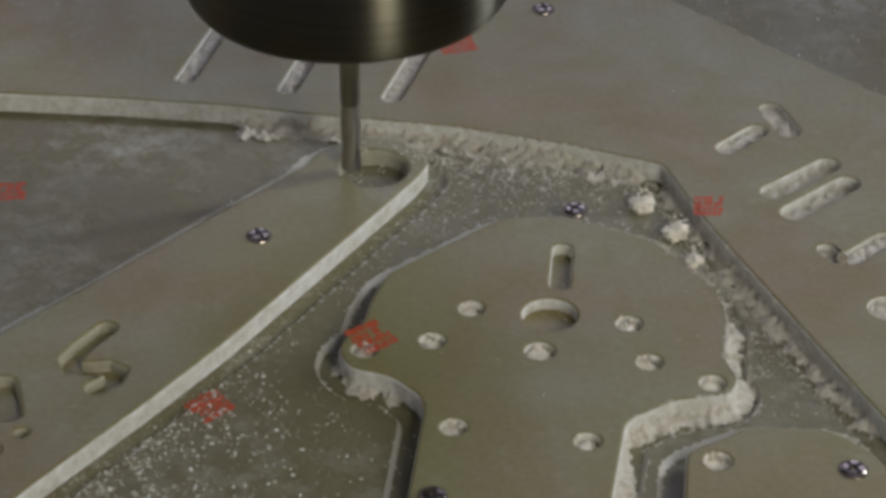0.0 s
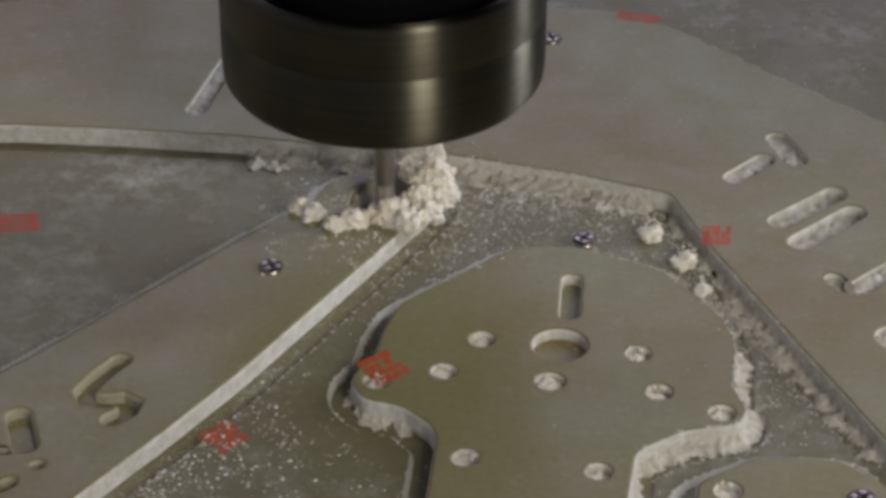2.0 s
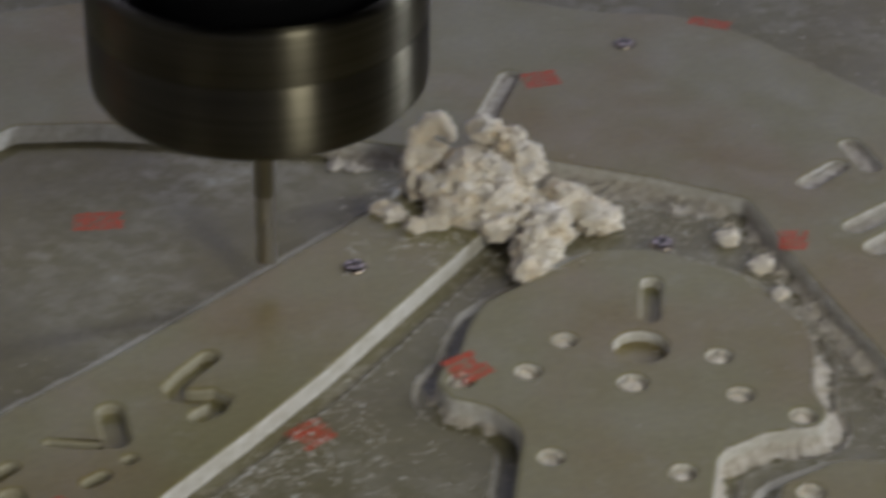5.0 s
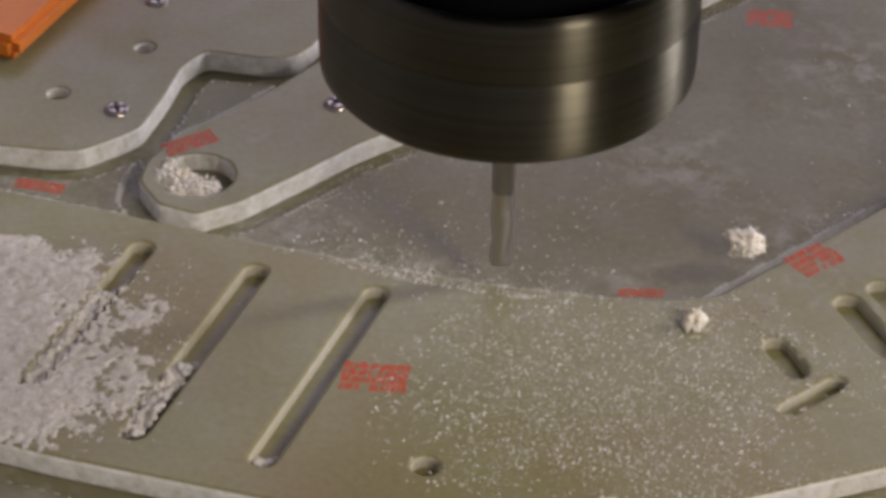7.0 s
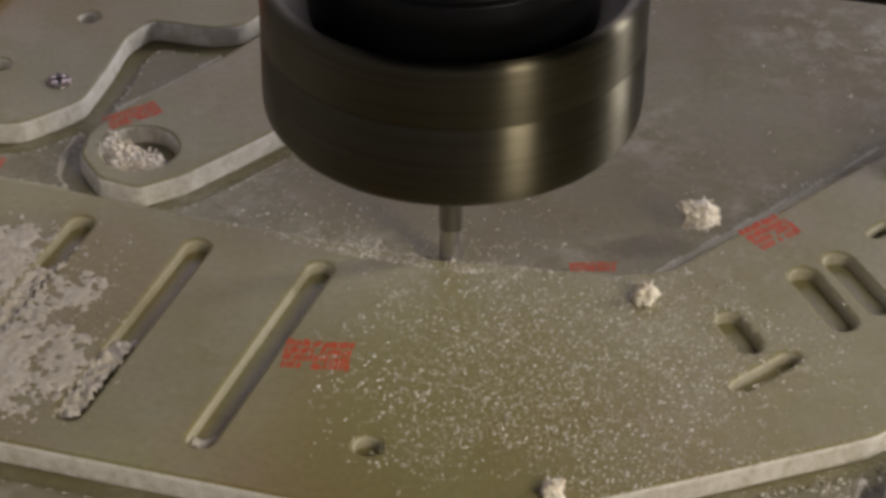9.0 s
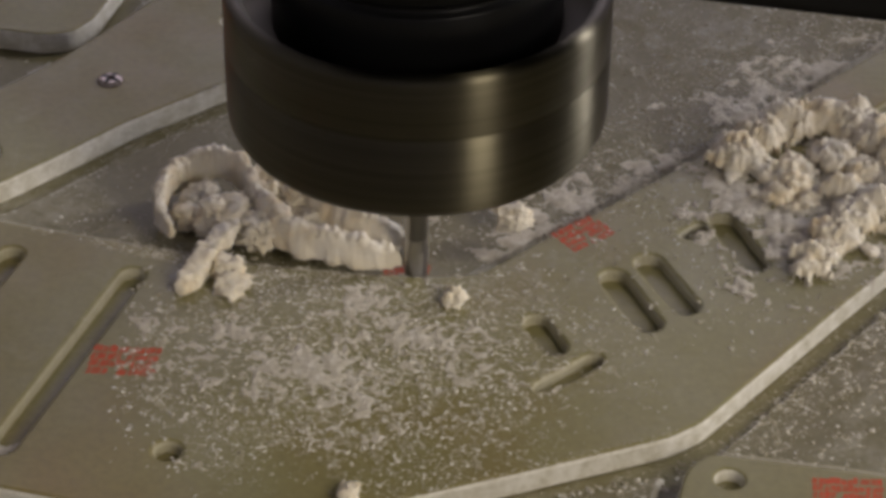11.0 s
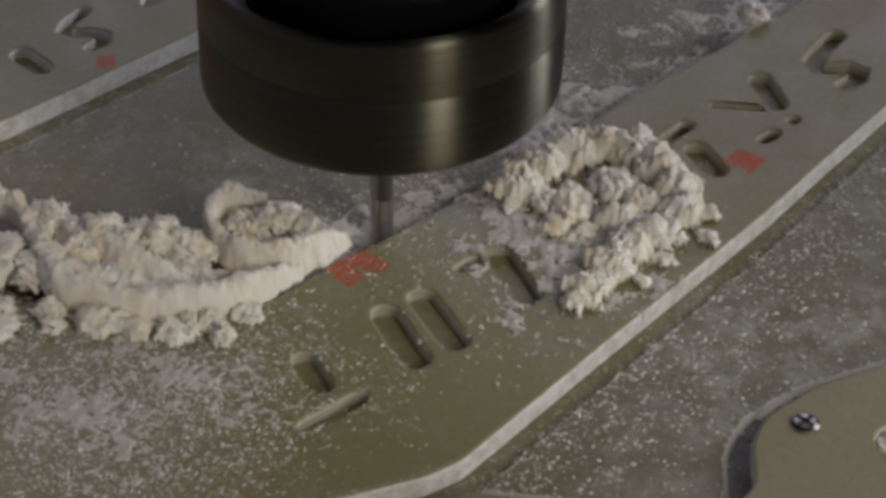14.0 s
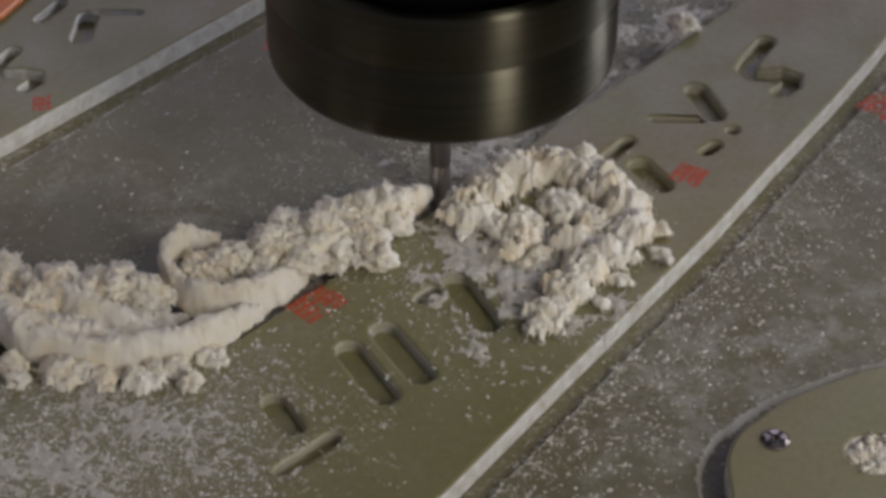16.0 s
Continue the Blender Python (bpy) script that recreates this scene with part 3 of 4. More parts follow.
def clump(name, pieces, label, seed, crumbs=30, squash=0.75):
    """A loose heap of cutting dust: (x, y, z, r) pieces in mm with crumbs about them, about its own base point."""
    rng = random.Random(seed)
    cx, cy = sum(p[0] for p in pieces) / len(pieces), sum(p[1] for p in pieces) / len(pieces)
    bm = bmesh.new()
    for i, (x, y, z, r) in enumerate(pieces):
        blob(bm, (x - cx, y - cy, z), r * 1.18, seed + i * 1.7, squash, sub=5 if r > 1.9 else 4)
        for _ in range(crumbs):
            a, e, d = rng.uniform(0, 6.28), rng.uniform(-0.2, 1.3), r * rng.uniform(0.75, 1.15)
            blob(bm, (x - cx + d * math.cos(a) * math.cos(e), y - cy + d * math.sin(a) * math.cos(e), max(0.1, z + squash * d * math.sin(e))),
                 r * rng.uniform(0.05, 0.2), rng.uniform(0, 99), 0.8, 0.6, 1)
    fluff(bm, rng, int(sum(130 * min(p[3], 3.0) ** 2 for p in pieces)), 0.07, 0.34)
    ob = part(name, bm, MAT_CHIP, None, "", True)
    ob.location = (cx * MM, cy * MM, 0)
    return tagged(ob, label, "chips")


def ribbon(name, path, width, thick, label, seed, lean=0.0, curl=0.0):
    """A long rough shaving standing on edge along a path of (x, y, z) in mm."""
    pts = []
    for i in range(len(path) - 1):
        p0, p1, p2, p3 = [Vector(path[max(0, min(len(path) - 1, i + d))]) for d in (-1, 0, 1, 2)]
        for s in range(30):
            t = s / 30
            pts.append(0.5 * ((2 * p1) + (p2 - p0) * t + (2 * p0 - 5 * p1 + 4 * p2 - p3) * t * t + (3 * p1 - p0 - 3 * p2 + p3) * t ** 3))
    pts.append(Vector(path[-1]))
    c = sum(pts, Vector()) / len(pts)
    bm = bmesh.new()
    rings, m = [], 28
    off = Vector((seed * 2.1, seed * 0.7, seed))
    for i, p in enumerate(pts):
        d = (pts[min(i + 1, len(pts) - 1)] - pts[max(i - 1, 0)]).normalized()
        side = Vector((-d.y, d.x, 0)).normalized()
        up = (Vector((0, 0, 1)) + side * (lean + curl * i / len(pts))).normalized()
        taper = min(1.0, 0.35 + 3.0 * min(i, len(pts) - 1 - i) / len(pts))
        ring = []
        for j in range(m):
            a = 2 * math.pi * j / m
            u, v = math.cos(a), math.sin(a)
            u, v = math.copysign(abs(u) ** 0.6, u), math.copysign(abs(v) ** 0.6, v)
            q = p + side * (u * thick / 2 * taper) + up * (v * width / 2 * taper)
            q += (side * u + up * v) * (0.40 * noise.fractal(q * 0.45 + off, 1.0, 2.0, 4) + (0.12 + 0.30 * max(0.0, v) ** 3) * noise.noise(q * 1.3 + off) + 0.09 * noise.noise(q * 5.5 + off) + 0.05 * noise.noise(q * 11.0 + off))
            ring.append(bm.verts.new((Vector(q) - Vector((c.x, c.y, 0))) * MM))
        rings.append(ring)
    for a, b in zip(rings, rings[1:]):
        for j in range(m):
            bm.faces.new((a[j], a[(j + 1) % m], b[(j + 1) % m], b[j]))
    bm.faces.new(rings[0][::-1])
    bm.faces.new(rings[-1])
    fluff(bm, random.Random(seed), 1500, 0.04, 0.20)
    ob = part(name, bm, MAT_CHIP, None, "", True)
    ob.location = (c.x * MM, c.y * MM, 0)
    return tagged(ob, label, "shaving")


def dust(name, n, place, label, seed, lo=0.10, hi=0.45):
    """Loose flecks; place(rng) gives x, y, z in mm or None."""
    rng = random.Random(seed)
    vs, fs = [], []
    for _ in range(int(n * 0.6)):
        p = place(rng)
        if p is None:
            continue
        x, y, z = p
        r = (1.7 * lo + (hi - lo) * rng.random() ** 3) * 0.75
        a, e = rng.uniform(0, 6.28), rng.uniform(0.6, 1.0)
        k = len(vs)
        for j in range(4):
            b = a + j * 1.57 + rng.uniform(-0.4, 0.4)
            q = r * rng.uniform(0.5, 1.3)
            ca, sa, u, w = math.cos(a), math.sin(a), q * math.cos(b - a) * 1.08, q * math.sin(b - a) * e
            vs.append(((x + ca * u - sa * w) * MM, (y + sa * u + ca * w) * MM, (z - 0.02) * MM))
        vs.append(((x + rng.uniform(-0.3, 0.3) * r) * MM, (y + rng.uniform(-0.3, 0.3) * r) * MM, (z + r * rng.uniform(0.4, 1.0)) * MM))
        fs += [(k + j, k + (j + 1) % 4, k + 4) for j in range(4)]
    me = bpy.data.meshes.new(name)
    me.from_pydata(vs, [], fs)
    me.materials.append(MAT_FLECK)
    return tagged(new(name, me), label, "dust", kind="stuff")


def level(x, y):
    i, j = int((x - GX0) / GSTEP + 0.5), int((y - GY0) / GSTEP + 0.5)
    return 0.0 if RAISED[j, i] else FLOOR_Z[j, i]


def scatter(x0, x1, y0, y1, scale, cut, seed, keep=None, clot=1.3):
    """Flecks in clotted patches that thin out towards the rim of an oval."""
    def place(rng):
        x, y = rng.uniform(x0, x1), rng.uniform(y0, y1)
        u, v = 2 * (x - x0) / (x1 - x0) - 1, 2 * (y - y0) / (y1 - y0) - 1
        edge = 0.9 * max(0.0, math.hypot(u, v) - 0.45)
        big = noise.fractal(Vector((x / scale, y / scale, seed)), 1.0, 2.0, 3)
        small = noise.fractal(Vector((x / 1.5, y / 1.5, seed + 9)), 1.0, 2.0, 3)
        if 0.5 * big + clot * small - 0.10 < cut + edge + rng.uniform(-0.30, 0.30):
            return None
        z = level(x, y)
        if keep is not None and (z == 0.0) != (keep == 0.0):
            return None
        return x, y, z
    return place


def fbm(x, y, scale, seed, octaves=4):
    """Smooth random heights from 0 to 1 on arrays of places, with features about scale mm across."""
    table = np.random.RandomState(seed).rand(256, 256)
    total, weight, k = np.zeros(x.shape), 0.0, 1.0
    for o in range(octaves):
        u, v = x / scale * 2 ** o + 37.3 * o, y / scale * 2 ** o + 11.7 * o
        i, j = np.floor(u).astype(int), np.floor(v).astype(int)
        a, b = u - i, v - j
        a, b = a * a * (3 - 2 * a), b * b * (3 - 2 * b)
        i, j, i1, j1 = i % 256, j % 256, (i + 1) % 256, (j + 1) % 256
        total += k * ((table[j, i] * (1 - a) + table[j, i1] * a) * (1 - b) + (table[j1, i] * (1 - a) + table[j1, i1] * a) * b)
        weight, k = weight + k, k * 0.6
    return total / weight


def levels(x, y):
    i = np.clip(((x - GX0) / GSTEP + 0.5).astype(int), 0, RAISED.shape[1] - 1)
    j = np.clip(((y - GY0) / GSTEP + 0.5).astype(int), 0, RAISED.shape[0] - 1)
    return np.where(RAISED[j, i], 0.0, FLOOR_Z[j, i])


def sheet_of(name, x, y, z, keep, mat, label):
    """A thin crust over a grid of places in mm, with holes where keep is false."""
    idx = np.arange(x.size).reshape(x.shape)
    count = keep[:-1, :-1].astype(int) + keep[:-1, 1:] + keep[1:, 1:] + keep[1:, :-1]
    quads = np.stack([idx[:-1, :-1], idx[:-1, 1:], idx[1:, 1:], idx[1:, :-1]], -1)[count >= 3]
    used, inverse = np.unique(quads, return_inverse=True)
    co = np.stack([x, y, z], -1).reshape(-1, 3)[used] * MM
    me = bpy.data.meshes.new(name)
    me.from_pydata(co.tolist(), [], inverse.reshape(-1, 4).tolist())
    me.materials.append(mat)
    for p in me.polygons:
        p.use_smooth = True
    return tagged(new(name, me), label, "dust", kind="stuff")


def felt(name, x0, x1, y0, y1, cover, height, label, seed, step=0.22, mat=MAT_FELT, on=None, lace=1.0):
    """Lacy matted dust; cover(x, y) is over 0.5 where it lies thick and falls below 0 where there is none."""
    x, y = np.meshgrid(np.arange(x0, x1, step), np.arange(y0, y1, step))
    rs = np.random.RandomState(seed)
    f = cover(x, y) + lace * (1.5 * (fbm(x, y, 7.0, seed) - 0.5) + 1.9 * (fbm(x, y, 1.7, seed + 1) - 0.5) + 1.0 * (fbm(x, y, 0.7, seed + 2, 2) - 0.5))
    z = levels(x, y)
    if on is not None:
        f = np.where(np.abs(z - on) < 1.0, f, -1.0)
    h = height * np.clip(f * 1.4, 0, 1) ** 0.6 * (0.3 + 1.0 * fbm(x, y, 0.9, seed + 3))
    z = z + np.where(f > 0, h, -0.03)
    return sheet_of(name, x + rs.uniform(-0.3, 0.3, x.shape) * step, y + rs.uniform(-0.3, 0.3, x.shape) * step, z, f > 0, mat, label)


def oval(x0, x1, y0, y1, full=0.5):
    return lambda x, y: full + 0.55 - np.hypot((2 * x - x0 - x1) / (x1 - x0), (2 * y - y0 - y1) / (y1 - y0))


def bank(name, points, out, height, label, seed, gap=0.0, mat=MAT_FELT, step=0.25):
    """Powder banked up against a wall that runs along the points, spreading out mm to its left; gap thins it out."""
    pts = np.array(points, float)
    d = np.diff(pts, axis=0)
    n = np.maximum(2, (np.hypot(d[:, 0], d[:, 1]) / step).astype(int))
    run = np.concatenate([pts[k] + np.linspace(0, 1, n[k], endpoint=False)[:, None] * d[k] for k in range(len(d))] + [pts[-1:]])
    t = np.gradient(run, axis=0)
    for k in range(2):
        t[:, k] = np.convolve(np.pad(t[:, k], 6, mode="edge"), np.ones(13) / 13, "valid")
    t /= np.hypot(t[:, 0], t[:, 1])[:, None]
    s = np.linspace(-0.08, 1, max(8, int(out / step)))
    x = run[:, :1] - t[:, 1:] * s * out
    y = run[:, 1:] + t[:, :1] * s * out
    ends = np.minimum(1, np.minimum(np.arange(len(run)), np.arange(len(run))[::-1]) * step / 4)[:, None]
    rs = np.random.RandomState(seed)
    f = 1.0 - np.maximum(s, 0) + 1.3 * (fbm(x, y, 6.0, seed) - 0.5) + 1.1 * (fbm(x, y, 1.6, seed + 1) - 0.5) - 0.35 - gap - (1 - ends)
    z = np.minimum(levels(x, y), -DEPTH)
    z = z + np.where(f > 0, height * np.clip(f, 0, 1.2) ** 0.8 * (0.45 + 0.9 * fbm(x, y, 1.0, seed + 2)), -0.03)
    return sheet_of(name, x + rs.uniform(-0.3, 0.3, x.shape) * step, y + rs.uniform(-0.3, 0.3, x.shape) * step, z, f > 0, mat, label)


dust("cutting_dust", 44000, scatter(-8, 58, -54, -3, 14.0, -0.38, 1.0, 0.0, 0.45), "pale glass dust scattered over the bracket rim", 1, 0.07, 0.36)
dust("cutting_dust", 22000, scatter(50, 170, -62, 60, 12.0, -0.12, 2.0, -DEPTH), "pale dust on the cleared floor beside the arm", 2, 0.06, 0.42)
dust("cutting_dust", 20000, scatter(152, 222, 50, 120, 7.0, -0.22, 3.0, -DEPTH), "white dust drifted on the floor by the ring", 3, 0.06, 0.36)
dust("cutting_dust", 3500, scatter(90, 250, 0, 165, 14.0, 0.25, 4.0), "sparse pale dust flecks over the parts", 4, 0.05, 0.26)
dust("cutting_dust", 7000, scatter(180, 285, 110, 198, 9.0, -0.3, 6.0, -DEPTH), "pale dust on the sheet beyond the ring", 6, 0.06, 0.34)
dust("cutting_dust", 22000, scatter(-55, 55, -14, 48, 10.0, 0.1, 5.0, -DEPTH), "pale dust on the cleared pocket floor", 5, 0.05, 0.24)


def along(points, out, seed_z=0.0, both=0.0, low=False):
    """Places strewn along a line of points, thinning out to its left by about out mm."""
    segs = [(Vector(a), Vector(b)) for a, b in zip(points, points[1:])]
    total = sum((b - a).length for a, b in segs)

    def place(rng):
        k0 = d = rng.uniform(0, total)
        for a, b in segs:
            if d <= (b - a).length:
                break
            d -= (b - a).length
        if rng.random() > math.sin(math.pi * min(1.0, max(0.0, k0 / total))) ** 0.5:
            return None
        u = (b - a).normalized()
        p = a + u * d + Vector((-u.y, u.x)) * (rng.expovariate(1 / out) - both)
        if noise.fractal(Vector((p.x / 3, p.y / 3, seed_z)), 1.0, 2.0, 4) + rng.uniform(-0.35, 0.35) < -0.1:
            return None
        z = level(p.x, p.y)
        return None if low and z == 0.0 else (p.x, p.y, z)
    return place


RING_EDGE = [(201.4, 92.4), (187.6, 99.1), (171, 105.3), (158, 108.2)]
dust("powder_drift", 36000, along(RING_EDGE, 2.8, 1.0, 0.0), "white powder drifted against the ring's inner edge", 41, 0.06, 0.42)
dust("powder_drift", 9000, along([(221.2, 28.7), (213.3, 52.4), (205.0, 77.7), (201.4, 92.4)], 2.0, 2.0), "white powder along the ring's side wall", 42, 0.06, 0.36)
dust("powder_drift", 14000, along([(188.2, 30.7), (194.6, 34.5), (202.4, 35.6), (204.1, 38.8), (202.9, 43.4), (204.9, 53.0), (204.4, 59.8), (197.6, 72.2), (188, 78.4)][::-1], 1.5, 3.0, 0.4), "white powder in the groove round the plate", 43, 0.06, 0.34)
dust("powder_drift", 10000, along([(165.0, 90.8), (156.3, 78.3), (137.4, 51.4), (115.8, 24.8), (80.8, -16.0), (61.7, -38.0), (23.3, -52.4)], 2.0, 4.0), "pale powder in the groove beside the arm", 44, 0.05, 0.26)
dust("powder_drift", 12000, along([(36.2, -8.8), (65.4, 16.6), (108.0, 56.0), (148.6, 95.6)], 1.6, 5.0), "pale powder along the pocket's edge", 45, 0.05, 0.26)
dust("powder_drift", 14000, along([(-26.2, 9.4), (-18.5, 16.1), (-11.4, 24.6), (14.6, 46.8), (47.2, 75.8)][::-1], 2.4, 6.0), "pale powder beside the second arm", 46, 0.05, 0.26)

def mound(name, pieces, label, seed, step=0.2, base=0.0):
    """A crumbly heap of packed chips whose body follows (x, y, z, r) lumps in mm, with hollows and a frayed rim."""
    x0, x1 = min(p[0] - 2 * p[3] for p in pieces), max(p[0] + 2 * p[3] for p in pieces)
    y0, y1 = min(p[1] - 2 * p[3] for p in pieces), max(p[1] + 2 * p[3] for p in pieces)
    x, y = np.meshgrid(np.arange(x0, x1, step), np.arange(y0, y1, step))
    wx = x + 3.4 * (fbm(x, y, 3.0, seed) - 0.5) + 1.1 * (fbm(x, y, 0.9, seed + 1) - 0.5)
    wy = y + 3.4 * (fbm(x, y, 3.0, seed + 2) - 0.5) + 1.1 * (fbm(x, y, 0.9, seed + 3) - 0.5)
    h = np.full(x.shape, -1.0)
    for px, py, pz, r in pieces:
        d = np.hypot(wx - px, wy - py) / (1.3 * r)
        h = np.maximum(h, np.where(d < 1, (pz + r * 0.95) * np.sqrt(np.maximum(0, 1 - d ** 2)), -1.0))
    ridge = np.abs(fbm(x, y, 2.6, seed + 4) - 0.5) * 4
    f = h + 0.5 * (fbm(x, y, 1.2, seed + 5) - 0.5)
    z = np.where(f > 0, np.maximum(0.03, h * (0.72 + 0.35 * ridge) + 0.9 * (fbm(x, y, 1.5, seed + 6) - 0.5) + 0.42 * (fbm(x, y, 0.5, seed + 7, 2) - 0.5)), -0.05)
    cx, cy = sum(p[0] for p in pieces) / len(pieces), sum(p[1] for p in pieces) / len(pieces)
    rs = np.random.RandomState(seed)
    ob = sheet_of(name, x - cx + rs.uniform(-0.35, 0.35, x.shape) * step, y - cy + rs.uniform(-0.35, 0.35, x.shape) * step, z + base, f > 0, MAT_CHIP, label)
    bm = bmesh.new()
    bm.from_mesh(ob.data)
    fluff(bm, random.Random(seed), int(4.0 * sum(p[3] for p in pieces)) * 40, 0.05, 0.24)
    bm.to_mesh(ob.data)
    bm.free()
    for p in ob.data.polygons:
        p.use_smooth = True
    ob.location = (cx * MM, cy * MM, 0)
    del ob["kind"]
    return tagged(ob, label, "chips")


# powder banked against the cut walls
bank("powder_bank", RING_EDGE + [(150, 110), (136.9, 113.6)], 5.5, 1.9, "white powder banked against the ring's inner wall", 61, -0.15)
bank("powder_bank", [(221.2, 28.7), (213.3, 52.4), (205.0, 77.7), (201.4, 92.4)], 3.8, 1.3, "white powder banked along the ring's side wall", 62, 0.12)
bank("powder_bank", [(176.6, 79.6), (185.5, 79.6), (197.6, 72.2), (204.4, 59.8), (204.9, 53.0), (202.9, 43.4), (204.1, 38.8), (202.4, 35.6), (194.6, 34.5), (188.2, 30.7), (184.5, 15.3), (178, -10)], 3.2, 1.3,
     "white powder filling the groove round the pierced plate", 63, -0.05)
bank("powder_bank", [(162.0, 38.0), (158.6, 42.2), (153.4, 44.2), (151.9, 48.0), (152.8, 51.2), (155.3, 53.9), (157.2, 61.2)], 3.2, 0.8, "thin powder in the groove round the plate's lobe", 66, 0.25)
ARM_EDGE = [(165.0, 90.8), (156.3, 78.3), (137.4, 51.4), (115.8, 24.8), (80.8, -16.0), (61.7, -38.0), (23.3, -52.4)]
dust("powder_drift", 25000, along(ARM_EDGE[2:], 9.0, 7.0, -2.0, True), "pale clotted dust on the floor beside the arm", 47, 0.09, 0.55)
dust("powder_drift", 9000, along([(23, -12), (8, -9.5), (-6.4, -6), (-22, 0)][::-1], 4.0, 9.0), "pale dust on the pocket floor beside the boss", 49, 0.08, 0.42)

# pale dust packed in the ring's slots and letters
for i, loop in enumerate(RING_TEXT + [slot([(130.4, 122.4), (136.6, 141.0)], 2.8), slot([(146.4, 118.4), (152.6, 137.0)], 2.8), slot([(162.4, 114.8), (168.6, 132.0)], 2.9)]):
    lx, ly = [q[0] for q in loop], [q[1] for q in loop]
    felt("packed_dust", min(lx) - 0.4, max(lx) + 0.4, min(ly) - 0.4, max(ly) + 0.4, lambda x, y: np.full(x.shape, 0.75), 1.1, "pale dust packed in a ring slot", 300 + 4 * i, 0.3, MAT_FELT, -1.75, 0.5)

# standing heap on the arm
HEAP = ((72, 20, 2.0, 3.2), (76, 24, 2.5, 3.4), (80.5, 27.5, 2.4, 3.4), (85, 29, 2.4, 3.0), (89.5, 27.5, 2.5, 3.2), (92.5, 23.5, 2.4, 3.2), (94.5, 18.5, 2.2, 3.2), (95, 13, 1.8, 2.8),
        (91, 9, 1.8, 3.0), (87, 5.5, 1.6, 2.8), (83.5, 2, 1.4, 2.6), (80.5, -2, 1.2, 2.4), (79, -5.5, 1.0, 1.9), (86, 20, 1.4, 2.6), (90, 16.0, 1.2, 2.4), (80, 17, 0.8, 2.2), (77, 12, 0.6, 2.0), (86, 12, 1.4, 2.4))
HEAP = [(82.5 + (x - 84.0) * 0.93, y - 3.6, z * 0.72, r * 0.92) for x, y, z, r in HEAP]
HEAP += [(78.0, 10.5, 0.4, 2.1), (80.0, 6.5, 0.1, 1.5), (74.5, 13.5, 0.3, 1.9), (85.0, 4.5, 0.4, 1.9), (70.5, 12.0, 0.0, 1.0), (73.0, 9.0, 0.0, 0.9), (77.5, 5.0, 0.0, 1.0), (95.5, 4.5, 0.2, 1.2), (97.0, 10.0, 0.2, 1.1), (89.5, 0.0, 0.2, 1.2), (86.0, -4.0, 0.1, 1.0)]
mound("dust_heap", HEAP, "fluffy heap of cream-white cutting chips on the bracket arm", 81)
# smear of packed fuzz over the rim slots
felt("matted_dust", -72, -28, -44, 2, lambda x, y: 0.75 - np.maximum(0, x + 50 + 0.25 * (y + 18)) / 17 - np.maximum(0, np.abs(y + 18) - 14) / 10, 0.4, "matted white dust smeared over the rim slots", 74, 0.17, MAT_FELT, 0.0, 0.55)
dust("matted_dust", 8000, scatter(-66, -30, -40, 0, 12.0, -0.45, 21.0, 0.0), "white lacy dust matted over the rim", 21, 0.06, 0.34)
felt("packed_dust", -38, -24, -40, -16, lambda x, y: (-22.5 - y) / 6, 2.2, "white dust packed in a rim slot", 75, 0.25, MAT_FELT, -1.75, 0.3)
felt("packed_dust", -52, -36, -32, -4, lambda x, y: (-7 - y) / 4, 1.7, "white dust packed in a buried rim slot", 76, 0.22, MAT_FELT, -1.75, 0.4)
felt("packed_dust", -23, -15, -45, -37, lambda x, y: (-40.5 - y) / 3, 1.4, "white dust packed in a rim slot's end", 79, 0.25, MAT_FELT, -1.75, 0.4)
clump("packed_dust", [(-34.5, 15.6, -2.2, 2.2), (-31.5, 14.6, -2.3, 2.0), (-36.0, 18.5, -2.0, 2.0)], "pale dust lying in the bored boss", 14, 30, 0.45)
for i, (x, y, r) in enumerate(((170.3, 57.0, 1.3), (164.6, 49.8, 1.3), (155.5, 48.3, 1.3), (191.2, 52.2, 1.3), (192.8, 43.3, 1.3), (200.4, 38.2, 1.3), (166.1, 30.9, 1.3), (182.7, 26.9, 1.3), (178.6, 46.6, 1.5), (198.5, 22.0, 1.3))):
    clump("packed_dust", [(x - 0.2, y, -1.6, r)], "pale dust caught in a small drilled hole", 200 + i, 5, 0.45)
clump("packed_dust", [(114.0, -36.6, -1.6, 2.6), (116.2, -35.0, -1.8, 2.2)], "white dust filling a plate hole", 15, 40, 0.5)
for x, y, z, r, sd in ((40.8, 1.6, 1.0, 1.7, 31), (32.9, -15.0, 0.7, 1.2, 32), (20.4, -51.0, 0.6, 1.1, 34), (197.5, 84.6, -2.2, 1.3, 35), (201.3, 77.4, -2.2, 1.3, 36), (203.0, 70.0, -2.3, 0.9, 37)):
    clump("dust_crumb", [(x, y, z, r)], "single white crumb of packed dust", sd, 6)


